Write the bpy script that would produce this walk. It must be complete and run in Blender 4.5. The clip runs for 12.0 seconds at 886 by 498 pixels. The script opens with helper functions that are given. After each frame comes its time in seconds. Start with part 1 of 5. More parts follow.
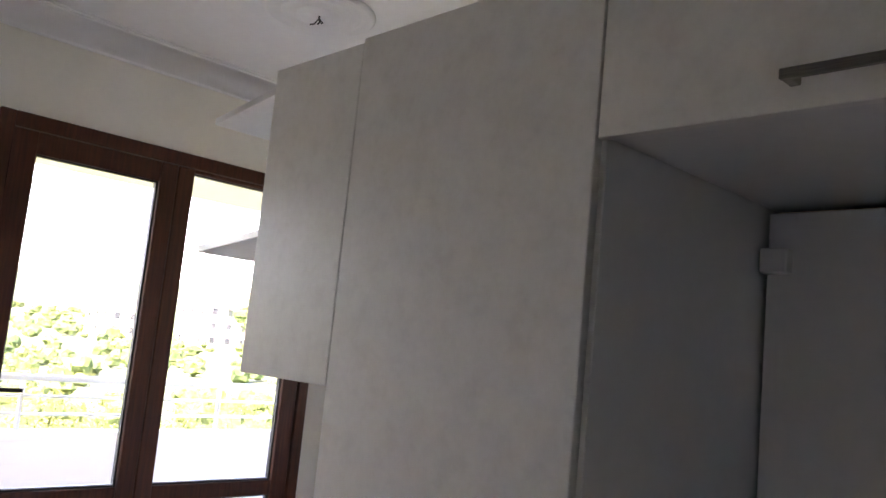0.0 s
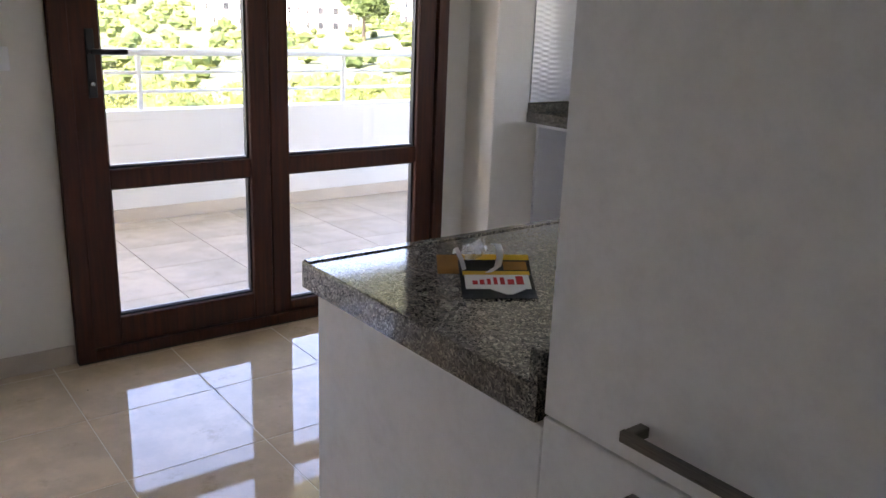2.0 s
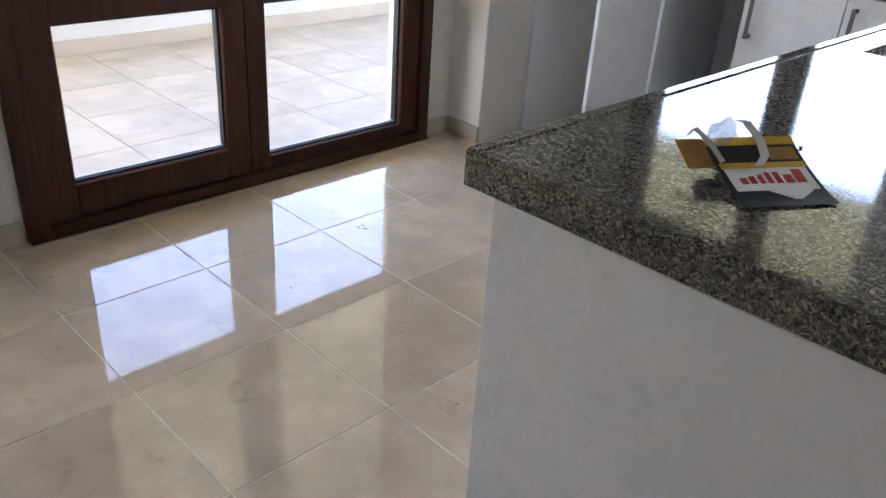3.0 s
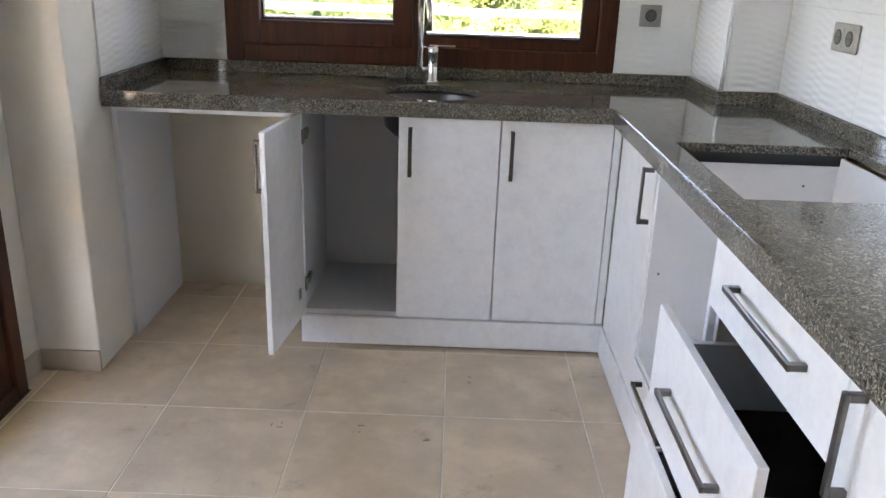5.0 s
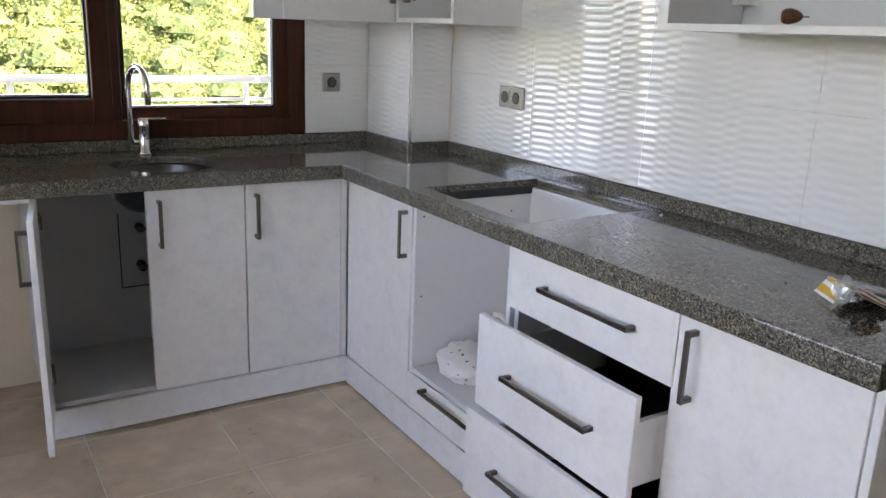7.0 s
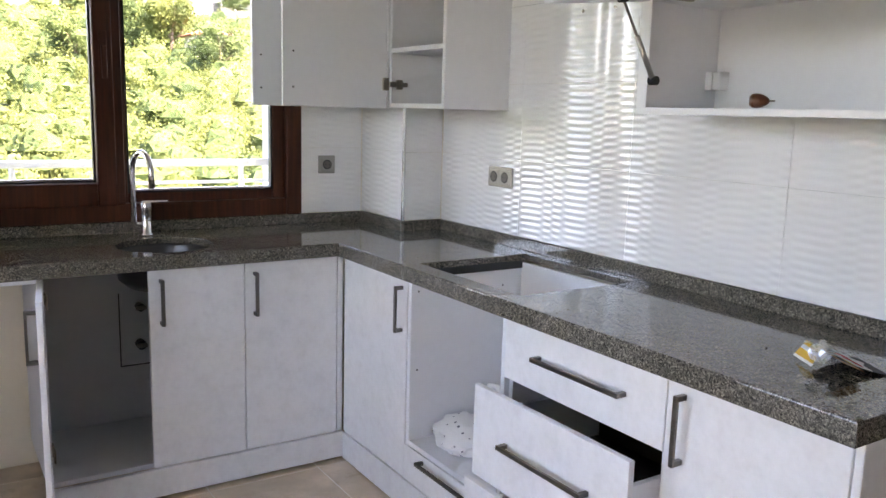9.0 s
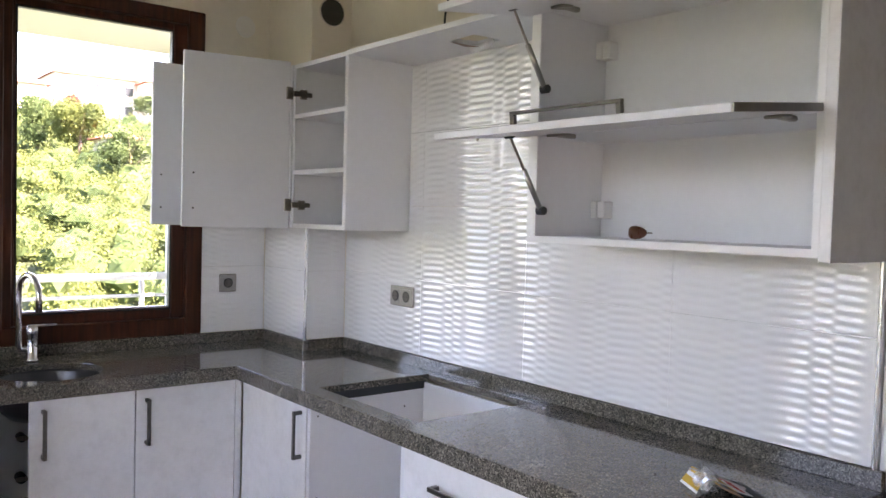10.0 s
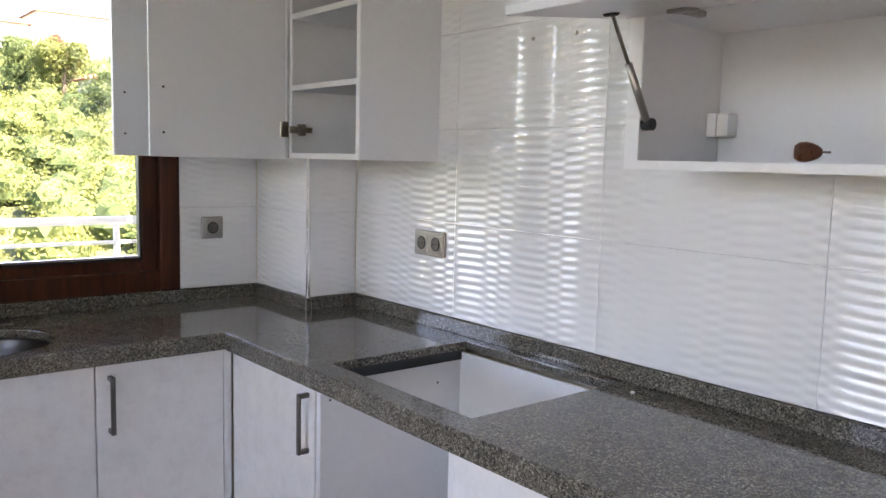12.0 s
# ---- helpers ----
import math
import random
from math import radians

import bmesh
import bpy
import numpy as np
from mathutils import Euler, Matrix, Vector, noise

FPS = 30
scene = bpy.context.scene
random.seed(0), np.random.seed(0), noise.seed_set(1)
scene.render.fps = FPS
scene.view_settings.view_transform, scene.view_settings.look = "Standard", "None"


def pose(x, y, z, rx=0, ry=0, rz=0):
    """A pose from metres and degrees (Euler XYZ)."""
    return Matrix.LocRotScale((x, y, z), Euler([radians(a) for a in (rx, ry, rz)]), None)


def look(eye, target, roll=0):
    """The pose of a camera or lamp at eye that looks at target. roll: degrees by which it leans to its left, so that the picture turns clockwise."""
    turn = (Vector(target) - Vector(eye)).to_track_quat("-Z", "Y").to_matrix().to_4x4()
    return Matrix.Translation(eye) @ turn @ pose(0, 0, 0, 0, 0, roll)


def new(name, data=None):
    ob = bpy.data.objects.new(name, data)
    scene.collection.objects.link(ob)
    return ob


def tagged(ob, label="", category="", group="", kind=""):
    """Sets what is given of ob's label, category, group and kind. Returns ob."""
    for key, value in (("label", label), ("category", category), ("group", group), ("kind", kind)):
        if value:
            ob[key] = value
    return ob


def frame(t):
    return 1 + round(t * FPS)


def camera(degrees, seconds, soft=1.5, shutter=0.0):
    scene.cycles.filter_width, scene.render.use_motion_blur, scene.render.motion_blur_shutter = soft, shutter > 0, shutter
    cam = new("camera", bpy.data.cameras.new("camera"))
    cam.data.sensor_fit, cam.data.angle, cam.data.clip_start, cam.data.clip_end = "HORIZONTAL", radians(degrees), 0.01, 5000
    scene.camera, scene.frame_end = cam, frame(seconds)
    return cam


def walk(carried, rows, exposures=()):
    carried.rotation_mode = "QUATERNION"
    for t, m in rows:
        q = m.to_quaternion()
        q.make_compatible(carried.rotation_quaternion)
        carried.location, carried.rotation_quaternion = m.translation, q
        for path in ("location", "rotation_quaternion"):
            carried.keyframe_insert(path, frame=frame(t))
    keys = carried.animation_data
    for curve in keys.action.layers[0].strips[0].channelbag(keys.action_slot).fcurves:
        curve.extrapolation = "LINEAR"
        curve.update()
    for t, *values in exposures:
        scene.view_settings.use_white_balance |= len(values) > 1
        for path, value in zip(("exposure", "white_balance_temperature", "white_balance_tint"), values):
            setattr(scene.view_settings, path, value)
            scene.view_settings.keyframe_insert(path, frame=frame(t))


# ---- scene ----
cam = camera(57.4, 12.0)
PATH = [
    (0, (1.240, -3.581, 1.498), (-0.190, -2.206, 1.745), 5.6),
    (0.3, (1.214, -3.586, 1.523), (-0.157, -2.187, 1.926), 6.0),
    (0.5, (1.192, -3.584, 1.536), (-0.173, -2.176, 1.929), 5.7),
    (0.8, (1.150, -3.569, 1.510), (-0.245, -2.162, 1.785), 4.2),
    (1, (1.093, -3.531, 1.484), (-0.344, -2.147, 1.629), 3.3),
    (1.5, (0.843, -3.343, 1.404), (-0.705, -2.095, 1.190), 1.9),
    (1.8, (0.728, -3.294, 1.360), (-0.833, -2.117, 0.936), 1.7),
    (2, (0.629, -3.303, 1.319), (-0.895, -2.129, 0.771), 2.2),
    (2.5, (0.331, -3.339, 1.264), (-1.006, -2.093, 0.451), 3.1),
    (2.7, (0.222, -3.357, 1.250), (-1.079, -2.130, 0.354), 3.6),
    (4.3, (-0.810, -3.281, 1.251), (-1.459, -1.616, 0.353), -0.7),
    (4.5, (-0.905, -3.214, 1.269), (-1.424, -1.481, 0.417), -0.6),
    (4.6, (-0.949, -3.205, 1.270), (-1.387, -1.429, 0.463), -0.2),
    (5, (-1.115, -3.212, 1.334), (-1.129, -1.328, 0.663), 2.0),
    (5.5, (-1.318, -3.207, 1.347), (-0.894, -1.353, 0.728), 1.8),
    (6, (-1.517, -3.119, 1.369), (-0.811, -1.328, 0.829), 0.5),
    (6.5, (-1.761, -3.222, 1.395), (-0.765, -1.559, 0.904), 1.6),
    (6.7, (-1.845, -3.267, 1.395), (-0.809, -1.639, 0.870), 2.3),
    (8.3, (-1.883, -3.413, 1.415), (-0.895, -1.720, 1.019), 1.5),
    (8.5, (-1.885, -3.403, 1.405), (-0.878, -1.714, 1.037), 1.3),
    (9, (-1.932, -3.391, 1.408), (-0.859, -1.736, 1.076), 1.6),
    (9.5, (-1.919, -3.411, 1.447), (-0.787, -1.776, 1.233), 2.1),
    (10, (-1.895, -3.429, 1.480), (-0.644, -1.870, 1.403), 1.6),
    (10.5, (-1.814, -3.382, 1.461), (-0.445, -1.925, 1.432), 0.1),
    (11, (-1.600, -3.258, 1.454), (-0.204, -1.828, 1.396), -0.9),
    (11.5, (-1.546, -3.074, 1.441), (-0.159, -1.636, 1.348), 0.7),
    (12, (-1.602, -2.835, 1.427), (-0.341, -1.298, 1.210), 1.4),
]
walk(cam, [(t, look(eye, target, roll)) for t, eye, target, roll in PATH],
     [(0.0, 4.5, 7250.0, 34.0), (0.5, 4.8, 6950.0, 34.0), (1.0, 4.55, 6850.0, 34.0), (1.5, 3.8, 7000.0, 31.0),
      (2.0, 4.1, 7350.0, 31.0), (2.5, 4.42, 7350.0, 27.0), (4.3, 4.44, 7200.0, 26.0), (5.0, 4.55, 7750.0, 27.0),
      (6.0, 4.29, 7700.0, 29.0), (6.6, 3.98, 7650.0, 29.0), (8.5, 4.21, 7650.0, 29.0), (10.0, 4.09, 7400.0, 34.0),
      (11.0, 4.28, 7650.0, 34.0), (11.5, 4.35, 7700.0, 34.0), (12.0, 4.03, 7550.0, 32.0)])

# ---- world, sun ----
world = bpy.data.worlds.new("sky")
scene.world = world
world.use_nodes = True
wn = world.node_tree.nodes
sky = wn.new("ShaderNodeTexSky")
sky.sky_type = 'NISHITA'
sky.sun_disc = False
sky.sun_elevation = radians(48)
sky.sun_rotation = radians(150)
wn["Background"].inputs[1].default_value = 0.13
world.node_tree.links.new(sky.outputs[0], wn["Background"].inputs[0])
sun = new("sun", bpy.data.lights.new("sun", 'SUN'))
sun.data.energy = 5.0
sun.data.angle = radians(0.5)
sun.data.color = (1.0, 0.95, 0.86)
sun.matrix_world = look((9, -15, 20), (0, 0, 0))


# ---- materials ----
class Mat:
    """A node material with a few short ways to wire it."""
    def __init__(self, name, color, rough=0.5, metal=0.0, spec=0.5):
        self.m = bpy.data.materials.new(name)
        self.m.use_nodes = True
        self.t = self.m.node_tree
        self.b = self.t.nodes["Principled BSDF"]
        self.set("Base Color", (*color, 1))
        self.set("Roughness", rough)
        self.set("Metallic", metal)
        self.set("Specular IOR Level", spec)

    def set(self, k, v):
        self.b.inputs[k].default_value = v

    def n(self, kind, **kw):
        nd = self.t.nodes.new("ShaderNode" + kind)
        for k, v in kw.items():
            nd.inputs[k].default_value = v
        return nd

    def link(self, a, b):
        self.t.links.new(a, b)

    def pos(self):
        return self.n("NewGeometry").outputs["Position"]

    def noise(self, scale, detail=4.0, rough=0.55, vec=None):
        nd = self.n("TexNoise", Scale=scale, Detail=detail, Roughness=rough)
        self.link(vec if vec is not None else self.pos(), nd.inputs["Vector"])
        return nd.outputs["Fac"]

    def ramp(self, fac, stops):
        nd = self.n("ValToRGB")
        e = nd.color_ramp.elements
        while len(e) < len(stops):
            e.new(0.5)
        for el, (p, c) in zip(e, stops):
            el.position, el.color = p, (*c, 1)
        self.link(fac, nd.inputs[0])
        return nd.outputs[0]

    def mix(self, fac, a, b, mode='MIX'):
        nd = self.t.nodes.new("ShaderNodeMix")
        nd.data_type, nd.blend_type = 'RGBA', mode
        for v, i in ((fac, 0), (a, 6), (b, 7)):
            if isinstance(v, (int, float)):
                nd.inputs[i].default_value = v
            elif isinstance(v, tuple):
                nd.inputs[i].default_value = (*v, 1)
            else:
                self.link(v, nd.inputs[i])
        return nd.outputs[2]

    def math(self, op, a, b=0.0):
        nd = self.t.nodes.new("ShaderNodeMath")
        nd.operation = op
        for v, i in ((a, 0), (b, 1)):
            if isinstance(v, (int, float)):
                nd.inputs[i].default_value = v
            else:
                self.link(v, nd.inputs[i])
        return nd.outputs[0]

    def remap(self, fac, lo, hi):
        nd = self.n("MapRange")
        nd.inputs["To Min"].default_value, nd.inputs["To Max"].default_value = lo, hi
        self.link(fac, nd.inputs["Value"])
        return nd.outputs[0]

    def color(self, out):
        self.link(out, self.b.inputs["Base Color"])

    def rough(self, out):
        self.link(out, self.b.inputs["Roughness"])

    def bump(self, h, strength=0.2, dist=0.002):
        nd = self.n("Bump", Strength=strength, Distance=dist)
        self.link(h, nd.inputs["Height"])
        self.link(nd.outputs[0], self.b.inputs["Normal"])

    def xyz(self):
        nd = self.n("SeparateXYZ")
        self.link(self.pos(), nd.inputs[0])
        return nd.outputs


def mottled(name, color, rough, scale, amount, bump=0.1, metal=0.0, dist=0.001):
    """A surface with soft large stains and fine grain."""
    k = Mat(name, color, rough, metal)
    d = tuple(c * (1 - amount) for c in color)
    u = tuple(min(1.0, c * (1 + amount * 0.5)) for c in color)
    big = k.ramp(k.noise(scale, 5), [(0.35, d), (0.65, u)])
    fine = k.ramp(k.noise(scale * 14, 3), [(0.3, (0.975, 0.975, 0.975)), (0.7, (1, 1, 1))])
    k.color(k.mix(1.0, big, fine, 'MULTIPLY'))
    k.rough(k.remap(k.noise(scale * 3, 4), rough * 0.8, min(1, rough * 1.25)))
    if bump:
        k.bump(k.noise(scale * 30, 3), bump, dist)
    return k.m


M_WALL = mottled("cream_wall_paint", (0.80, 0.735, 0.60), 0.75, 2.5, 0.05, 0.25)
M_WALLW = mottled("off_white_wall_paint", (0.80, 0.77, 0.70), 0.75, 2.5, 0.05, 0.25)
M_CEIL = mottled("white_ceiling_paint", (0.88, 0.88, 0.885), 0.85, 1.5, 0.03, 0.15)
M_OUT = mottled("white_outdoor_render", (0.72, 0.71, 0.69), 0.9, 1.2, 0.08, 0.5, dist=0.004)
M_SOFFIT = mottled("cream_balcony_ceiling_paint", (0.80, 0.74, 0.62), 0.85, 1.2, 0.05, 0.3)
M_GROUT = mottled("pale_grout", (0.86, 0.80, 0.70), 0.8, 6, 0.2, 0.2)
M_PLAST = Mat("white_plastic", (0.82, 0.82, 0.81), 0.3).m
M_MELA = mottled("white_melamine_board", (0.78, 0.79, 0.81), 0.42, 3, 0.012, 0.03)
M_EDGE = mottled("white_edge_band", (0.86, 0.86, 0.86), 0.35, 3, 0.02, 0)
M_DARK = mottled("dark_drawer_base_and_shade", (0.03, 0.028, 0.026), 0.7, 8, 0.2, 0.1)
M_BLACK = Mat("black_plastic", (0.015, 0.015, 0.016), 0.45).m
M_CHROME = Mat("chrome", (0.82, 0.83, 0.85), 0.07, 1.0).m
M_ALU = mottled("aluminium_trim", (0.75, 0.75, 0.76), 0.25, 20, 0.05, 0, 1.0)
M_HINGE = mottled("nickel_hinge", (0.33, 0.30, 0.26), 0.3, 40, 0.2, 0, 1.0)
M_GRIME = mottled("dark_grime", (0.05, 0.04, 0.035), 0.9, 30, 0.3, 0)


def make_front():
    """White lacquered board with faint silvery plaster-like clouds."""
    k = Mat("pearl_white_front", (0.8, 0.8, 0.8), 0.3)
    a = k.noise(19, 6, 0.62)
    b = k.noise(60, 4, 0.6)
    c1 = k.ramp(a, [(0.30, (0.765, 0.763, 0.761)), (0.46, (0.812, 0.812, 0.812)), (0.60, (0.838, 0.838, 0.840))])
    c2 = k.ramp(b, [(0.36, (0.972, 0.972, 0.971)), (0.55, (1, 1, 1))])
    k.color(k.mix(1.0, c1, c2, 'MULTIPLY'))
    k.rough(k.remap(a, 0.42, 0.28))
    k.bump(b, 0.05, 0.0006)
    return k.m


def make_steel():
    k = Mat("brushed_steel_handle", (0.15, 0.138, 0.126), 0.34, 1.0)
    mp = k.n("Mapping")
    mp.inputs["Scale"].default_value = (30, 30, 900)
    k.link(k.pos(), mp.inputs[0])
    f = k.noise(1.0, 2, 0.5, mp.outputs[0])
    k.color(k.ramp(f, [(0.3, (0.14, 0.129, 0.118)), (0.7, (0.20, 0.187, 0.172))]))
    k.rough(k.remap(f, 0.24, 0.36))
    return k.m


def make_sink():
    k = Mat("brushed_stainless_sink", (0.115, 0.113, 0.110), 0.34, 1.0)
    k.rough(k.remap(k.noise(60, 3), 0.26, 0.42))
    return k.m


def make_granite():
    """Grey-green granite: dark, mid and pale crystals a few millimetres wide, polished."""
    k = Mat("speckled_grey_granite", (0.2, 0.2, 0.19), 0.12)
    v = k.n("TexVoronoi", Scale=350.0)
    wob = k.n("TexNoise", Scale=60.0, Detail=3.0)
    k.link(k.pos(), wob.inputs["Vector"])
    add = k.n("VectorMath")
    add.operation = 'MULTIPLY_ADD'
    add.inputs[1].default_value = (0.02, 0.02, 0.02)
    k.link(wob.outputs["Color"], add.inputs[0])
    k.link(k.pos(), add.inputs[2])
    k.link(add.outputs[0], v.inputs["Vector"])
    sep = k.n("SeparateColor")
    k.link(v.outputs["Color"], sep.inputs[0])
    grains = k.ramp(sep.outputs[0], [(0.04, (0.026, 0.023, 0.020)), (0.25, (0.080, 0.072, 0.062)), (0.5, (0.136, 0.124, 0.106)),
                                     (0.75, (0.182, 0.170, 0.144)), (0.96, (0.37, 0.335, 0.28))])
    big = k.ramp(k.noise(14, 4), [(0.35, (0.75, 0.76, 0.73)), (0.65, (1.0, 0.99, 0.97))])
    k.color(k.mix(1.0, grains, big, 'MULTIPLY'))
    k.rough(k.remap(k.noise(35, 4), 0.04, 0.10))
    k.bump(k.noise(70, 3), 0.03, 0.0005)
    return k.m


def make_floor(name, base, rough):
    """Polished beige stoneware with cloudy veins; every tile a little different."""
    k = Mat(name, base, rough, 0.0, 0.62)
    info = k.n("ObjectInfo")
    mul = k.n("VectorMath")
    mul.operation = 'MULTIPLY_ADD'
    mul.inputs[1].default_value = (40, 23, 11)
    comb = k.n("CombineXYZ")
    for i in range(3):
        k.link(info.outputs["Random"], comb.inputs[i])
    k.link(comb.outputs[0], mul.inputs[0])
    k.link(k.pos(), mul.inputs[2])
    a = k.noise(3.2, 8, 0.62, mul.outputs[0])
    d = tuple(c * 0.88 for c in base)
    u = tuple(min(1, c * 1.17) for c in base)
    veins = k.noise(9.0, 6, 0.6, mul.outputs[0])
    a = k.math('ADD', k.math('MULTIPLY', a, 0.7), k.math('MULTIPLY', veins, 0.3))
    col = k.ramp(a, [(0.38, d), (0.5, base), (0.60, u)])
    dirt = k.ramp(k.noise(7.5, 7, 0.7), [(0.30, (0.80, 0.77, 0.73)), (0.42, (1, 1, 1))])
    tone = k.remap(info.outputs["Random"], 0.95, 1.05)
    tn = k.n("CombineColor")
    for i in range(3):
        k.link(tone, tn.inputs[i])
    k.color(k.mix(1.0, k.mix(1.0, col, dirt, 'MULTIPLY'), tn.outputs[0], 'MULTIPLY'))
    k.rough(k.remap(k.noise(4.5, 6, 0.65), rough * 0.5, rough * 2.2))
    k.bump(k.noise(5, 2), 0.02, 0.002)
    return k.m


def make_wave_tile():
    """Glossy white wall tile with columns of staggered lens-shaped waves in relief."""
    k = Mat("glossy_white_wave_tile", (0.84, 0.84, 0.84), 0.045, 0.0, 0.85)
    x, y, z = k.xyz()
    u = k.math('ADD', x, y)
    wob = k.math('MULTIPLY', k.math('SINE', k.math('MULTIPLY', u, 2 * math.pi / 0.23)), 1.0)
    lens = k.math('SINE', k.math('ADD', k.math('MULTIPLY', u, 2 * math.pi / 0.165), wob))
    sway = k.math('MULTIPLY', k.math('SINE', k.math('MULTIPLY', u, 2 * math.pi / 0.47)), 1.1)
    row = k.math('ADD', k.math('MULTIPLY', z, 2 * math.pi / 0.0238), sway)
    h = k.math('MULTIPLY', k.math('SINE', row), lens)
    k.bump(h, 1.0, 0.00095)
    k.color(k.ramp(k.noise(1.7, 3), [(0.3, (0.80, 0.805, 0.81)), (0.7, (0.86, 0.86, 0.86))]))
    return k.m


def make_pvc():
    """Mahogany foil on window profiles: fine grain along x, y or z mixed softly."""
    k = Mat("mahogany_foil", (0.09, 0.03, 0.014), 0.48, 0.0, 0.3)
    mp = k.n("Mapping")
    mp.inputs["Scale"].default_value = (60, 60, 4)
    k.link(k.pos(), mp.inputs[0])
    f = k.noise(1.0, 6, 0.6, mp.outputs[0])
    k.color(k.ramp(f, [(0.3, (0.040, 0.0105, 0.004)), (0.55, (0.072, 0.020, 0.007)), (0.75, (0.10, 0.030, 0.010))]))
    k.bump(f, 0.12, 0.0006)
    return k.m


def make_glass():
    k = Mat("window_glass", (1, 1, 1))
    tr = k.n("BsdfTransparent")
    gl = k.n("BsdfGlossy", Roughness=0.0)
    lw = k.n("LayerWeight")
    fr = k.math('ADD', k.math('MULTIPLY', k.math('POWER', lw.outputs["Facing"], 5.0), 0.8), 0.045)
    mx = k.n("MixShader")
    k.link(fr, mx.inputs[0])
    k.link(tr.outputs[0], mx.inputs[1])
    k.link(gl.outputs[0], mx.inputs[2])
    k.link(mx.outputs[0], k.t.nodes["Material Output"].inputs[0])
    return k.m


def make_clear_plastic():
    k = Mat("clear_plastic_film", (0.95, 0.95, 0.95), 0.12)
    tr = k.n("BsdfTransparent")
    gl = k.n("BsdfGlossy", Roughness=0.1)
    df = k.n("BsdfDiffuse")
    df.inputs[0].default_value = (0.8, 0.8, 0.8, 1)
    m1 = k.n("MixShader", Fac=0.14)
    m2 = k.n("MixShader", Fac=0.16)
    k.link(tr.outputs[0], m1.inputs[1])
    k.link(df.outputs[0], m1.inputs[2])
    k.link(m1.outputs[0], m2.inputs[1])
    k.link(gl.outputs[0], m2.inputs[2])
    k.link(m2.outputs[0], k.t.nodes["Material Output"].inputs[0])
    return k.m


def make_leaf(name, dark, light):
    k = Mat(name, light, 0.7)
    k.b.inputs["Specular IOR Level"].default_value = 0.15
    g = k.n("NewGeometry")
    c1 = k.ramp(g.outputs["Random Per Island"], [(0.0, tuple((a + b) / 2 for a, b in zip(dark, light))), (0.6, light), (1.0, tuple(min(1, c * 1.15) for c in light))])
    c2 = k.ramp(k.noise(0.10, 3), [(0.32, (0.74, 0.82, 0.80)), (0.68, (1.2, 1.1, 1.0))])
    # c3: clump-sized dark patches, shade between clumps put into the leaf colour
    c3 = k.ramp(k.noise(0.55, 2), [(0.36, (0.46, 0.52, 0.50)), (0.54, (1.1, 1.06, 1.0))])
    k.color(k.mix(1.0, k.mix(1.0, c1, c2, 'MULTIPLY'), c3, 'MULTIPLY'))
    tl = k.n("BsdfTranslucent")
    k.link(k.b.inputs["Base Color"].links[0].from_socket, tl.inputs[0])
    mx = k.n("MixShader", Fac=0.4)
    k.link(k.b.outputs[0], mx.inputs[1])
    k.link(tl.outputs[0], mx.inputs[2])
    k.link(mx.outputs[0], k.t.nodes["Material Output"].inputs[0])
    return k.m


M_FRONT = make_front()
M_STEEL = make_steel()
M_SINK = make_sink()
M_GRANITE = make_granite()
M_FLOOR = make_floor("polished_beige_floor_tile", (0.69, 0.545, 0.40), 0.032)
M_BALC = make_floor("matt_beige_balcony_tile", (0.42, 0.365, 0.30), 0.45)
M_SKIRT = mottled("beige_skirting_tile", (0.58, 0.50, 0.41), 0.2, 5, 0.12, 0.05)
M_WAVE = make_wave_tile()
M_PVC = make_pvc()
M_GLASS = make_glass()
M_CLEAR = make_clear_plastic()
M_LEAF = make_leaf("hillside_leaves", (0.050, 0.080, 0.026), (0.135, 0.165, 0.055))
M_LEAF2 = make_leaf("dark_leaves_and_crown_shade", (0.035, 0.065, 0.03), (0.095, 0.140, 0.055))
M_PURPLE = make_leaf("purple_leaves", (0.03, 0.012, 0.018), (0.085, 0.022, 0.034))
M_BARK = mottled("grey_brown_bark", (0.14, 0.10, 0.07), 0.9, 9, 0.35, 0.6)
M_EARTH = mottled("grassy_earth", (0.050, 0.068, 0.024), 0.95, 0.3, 0.45, 0.4)
M_ROOF = mottled("red_roof_tiles", (0.30, 0.10, 0.06), 0.8, 2, 0.25, 0.3)
M_HWALL = mottled("pale_house_walls", (0.56, 0.50, 0.44), 0.85, 0.8, 0.1, 0.2)
M_HWIN = Mat("dark_house_window", (0.03, 0.035, 0.04), 0.1).m
M_RAIL = mottled("white_painted_rail", (0.62, 0.62, 0.61), 0.35, 12, 0.04, 0)
M_CARD = mottled("black_card", (0.012, 0.011, 0.011), 0.6, 30, 0.2, 0)
M_YEL = mottled("yellow_print", (0.66, 0.39, 0.03), 0.4, 30, 0.08, 0)
M_WHITEP = mottled("white_print", (0.82, 0.81, 0.79), 0.5, 30, 0.04, 0)
def make_bag():
    k = Mat("printed_white_bag", (0.82, 0.81, 0.80), 0.4)
    v = k.n("TexVoronoi", Scale=32.0)
    k.link(k.pos(), v.inputs["Vector"])
    k.color(k.ramp(v.outputs["Distance"], [(0.13, (0.12, 0.12, 0.15)), (0.2, (0.82, 0.81, 0.80))]))
    k.bump(k.noise(40, 4), 0.5, 0.004)
    return k.m


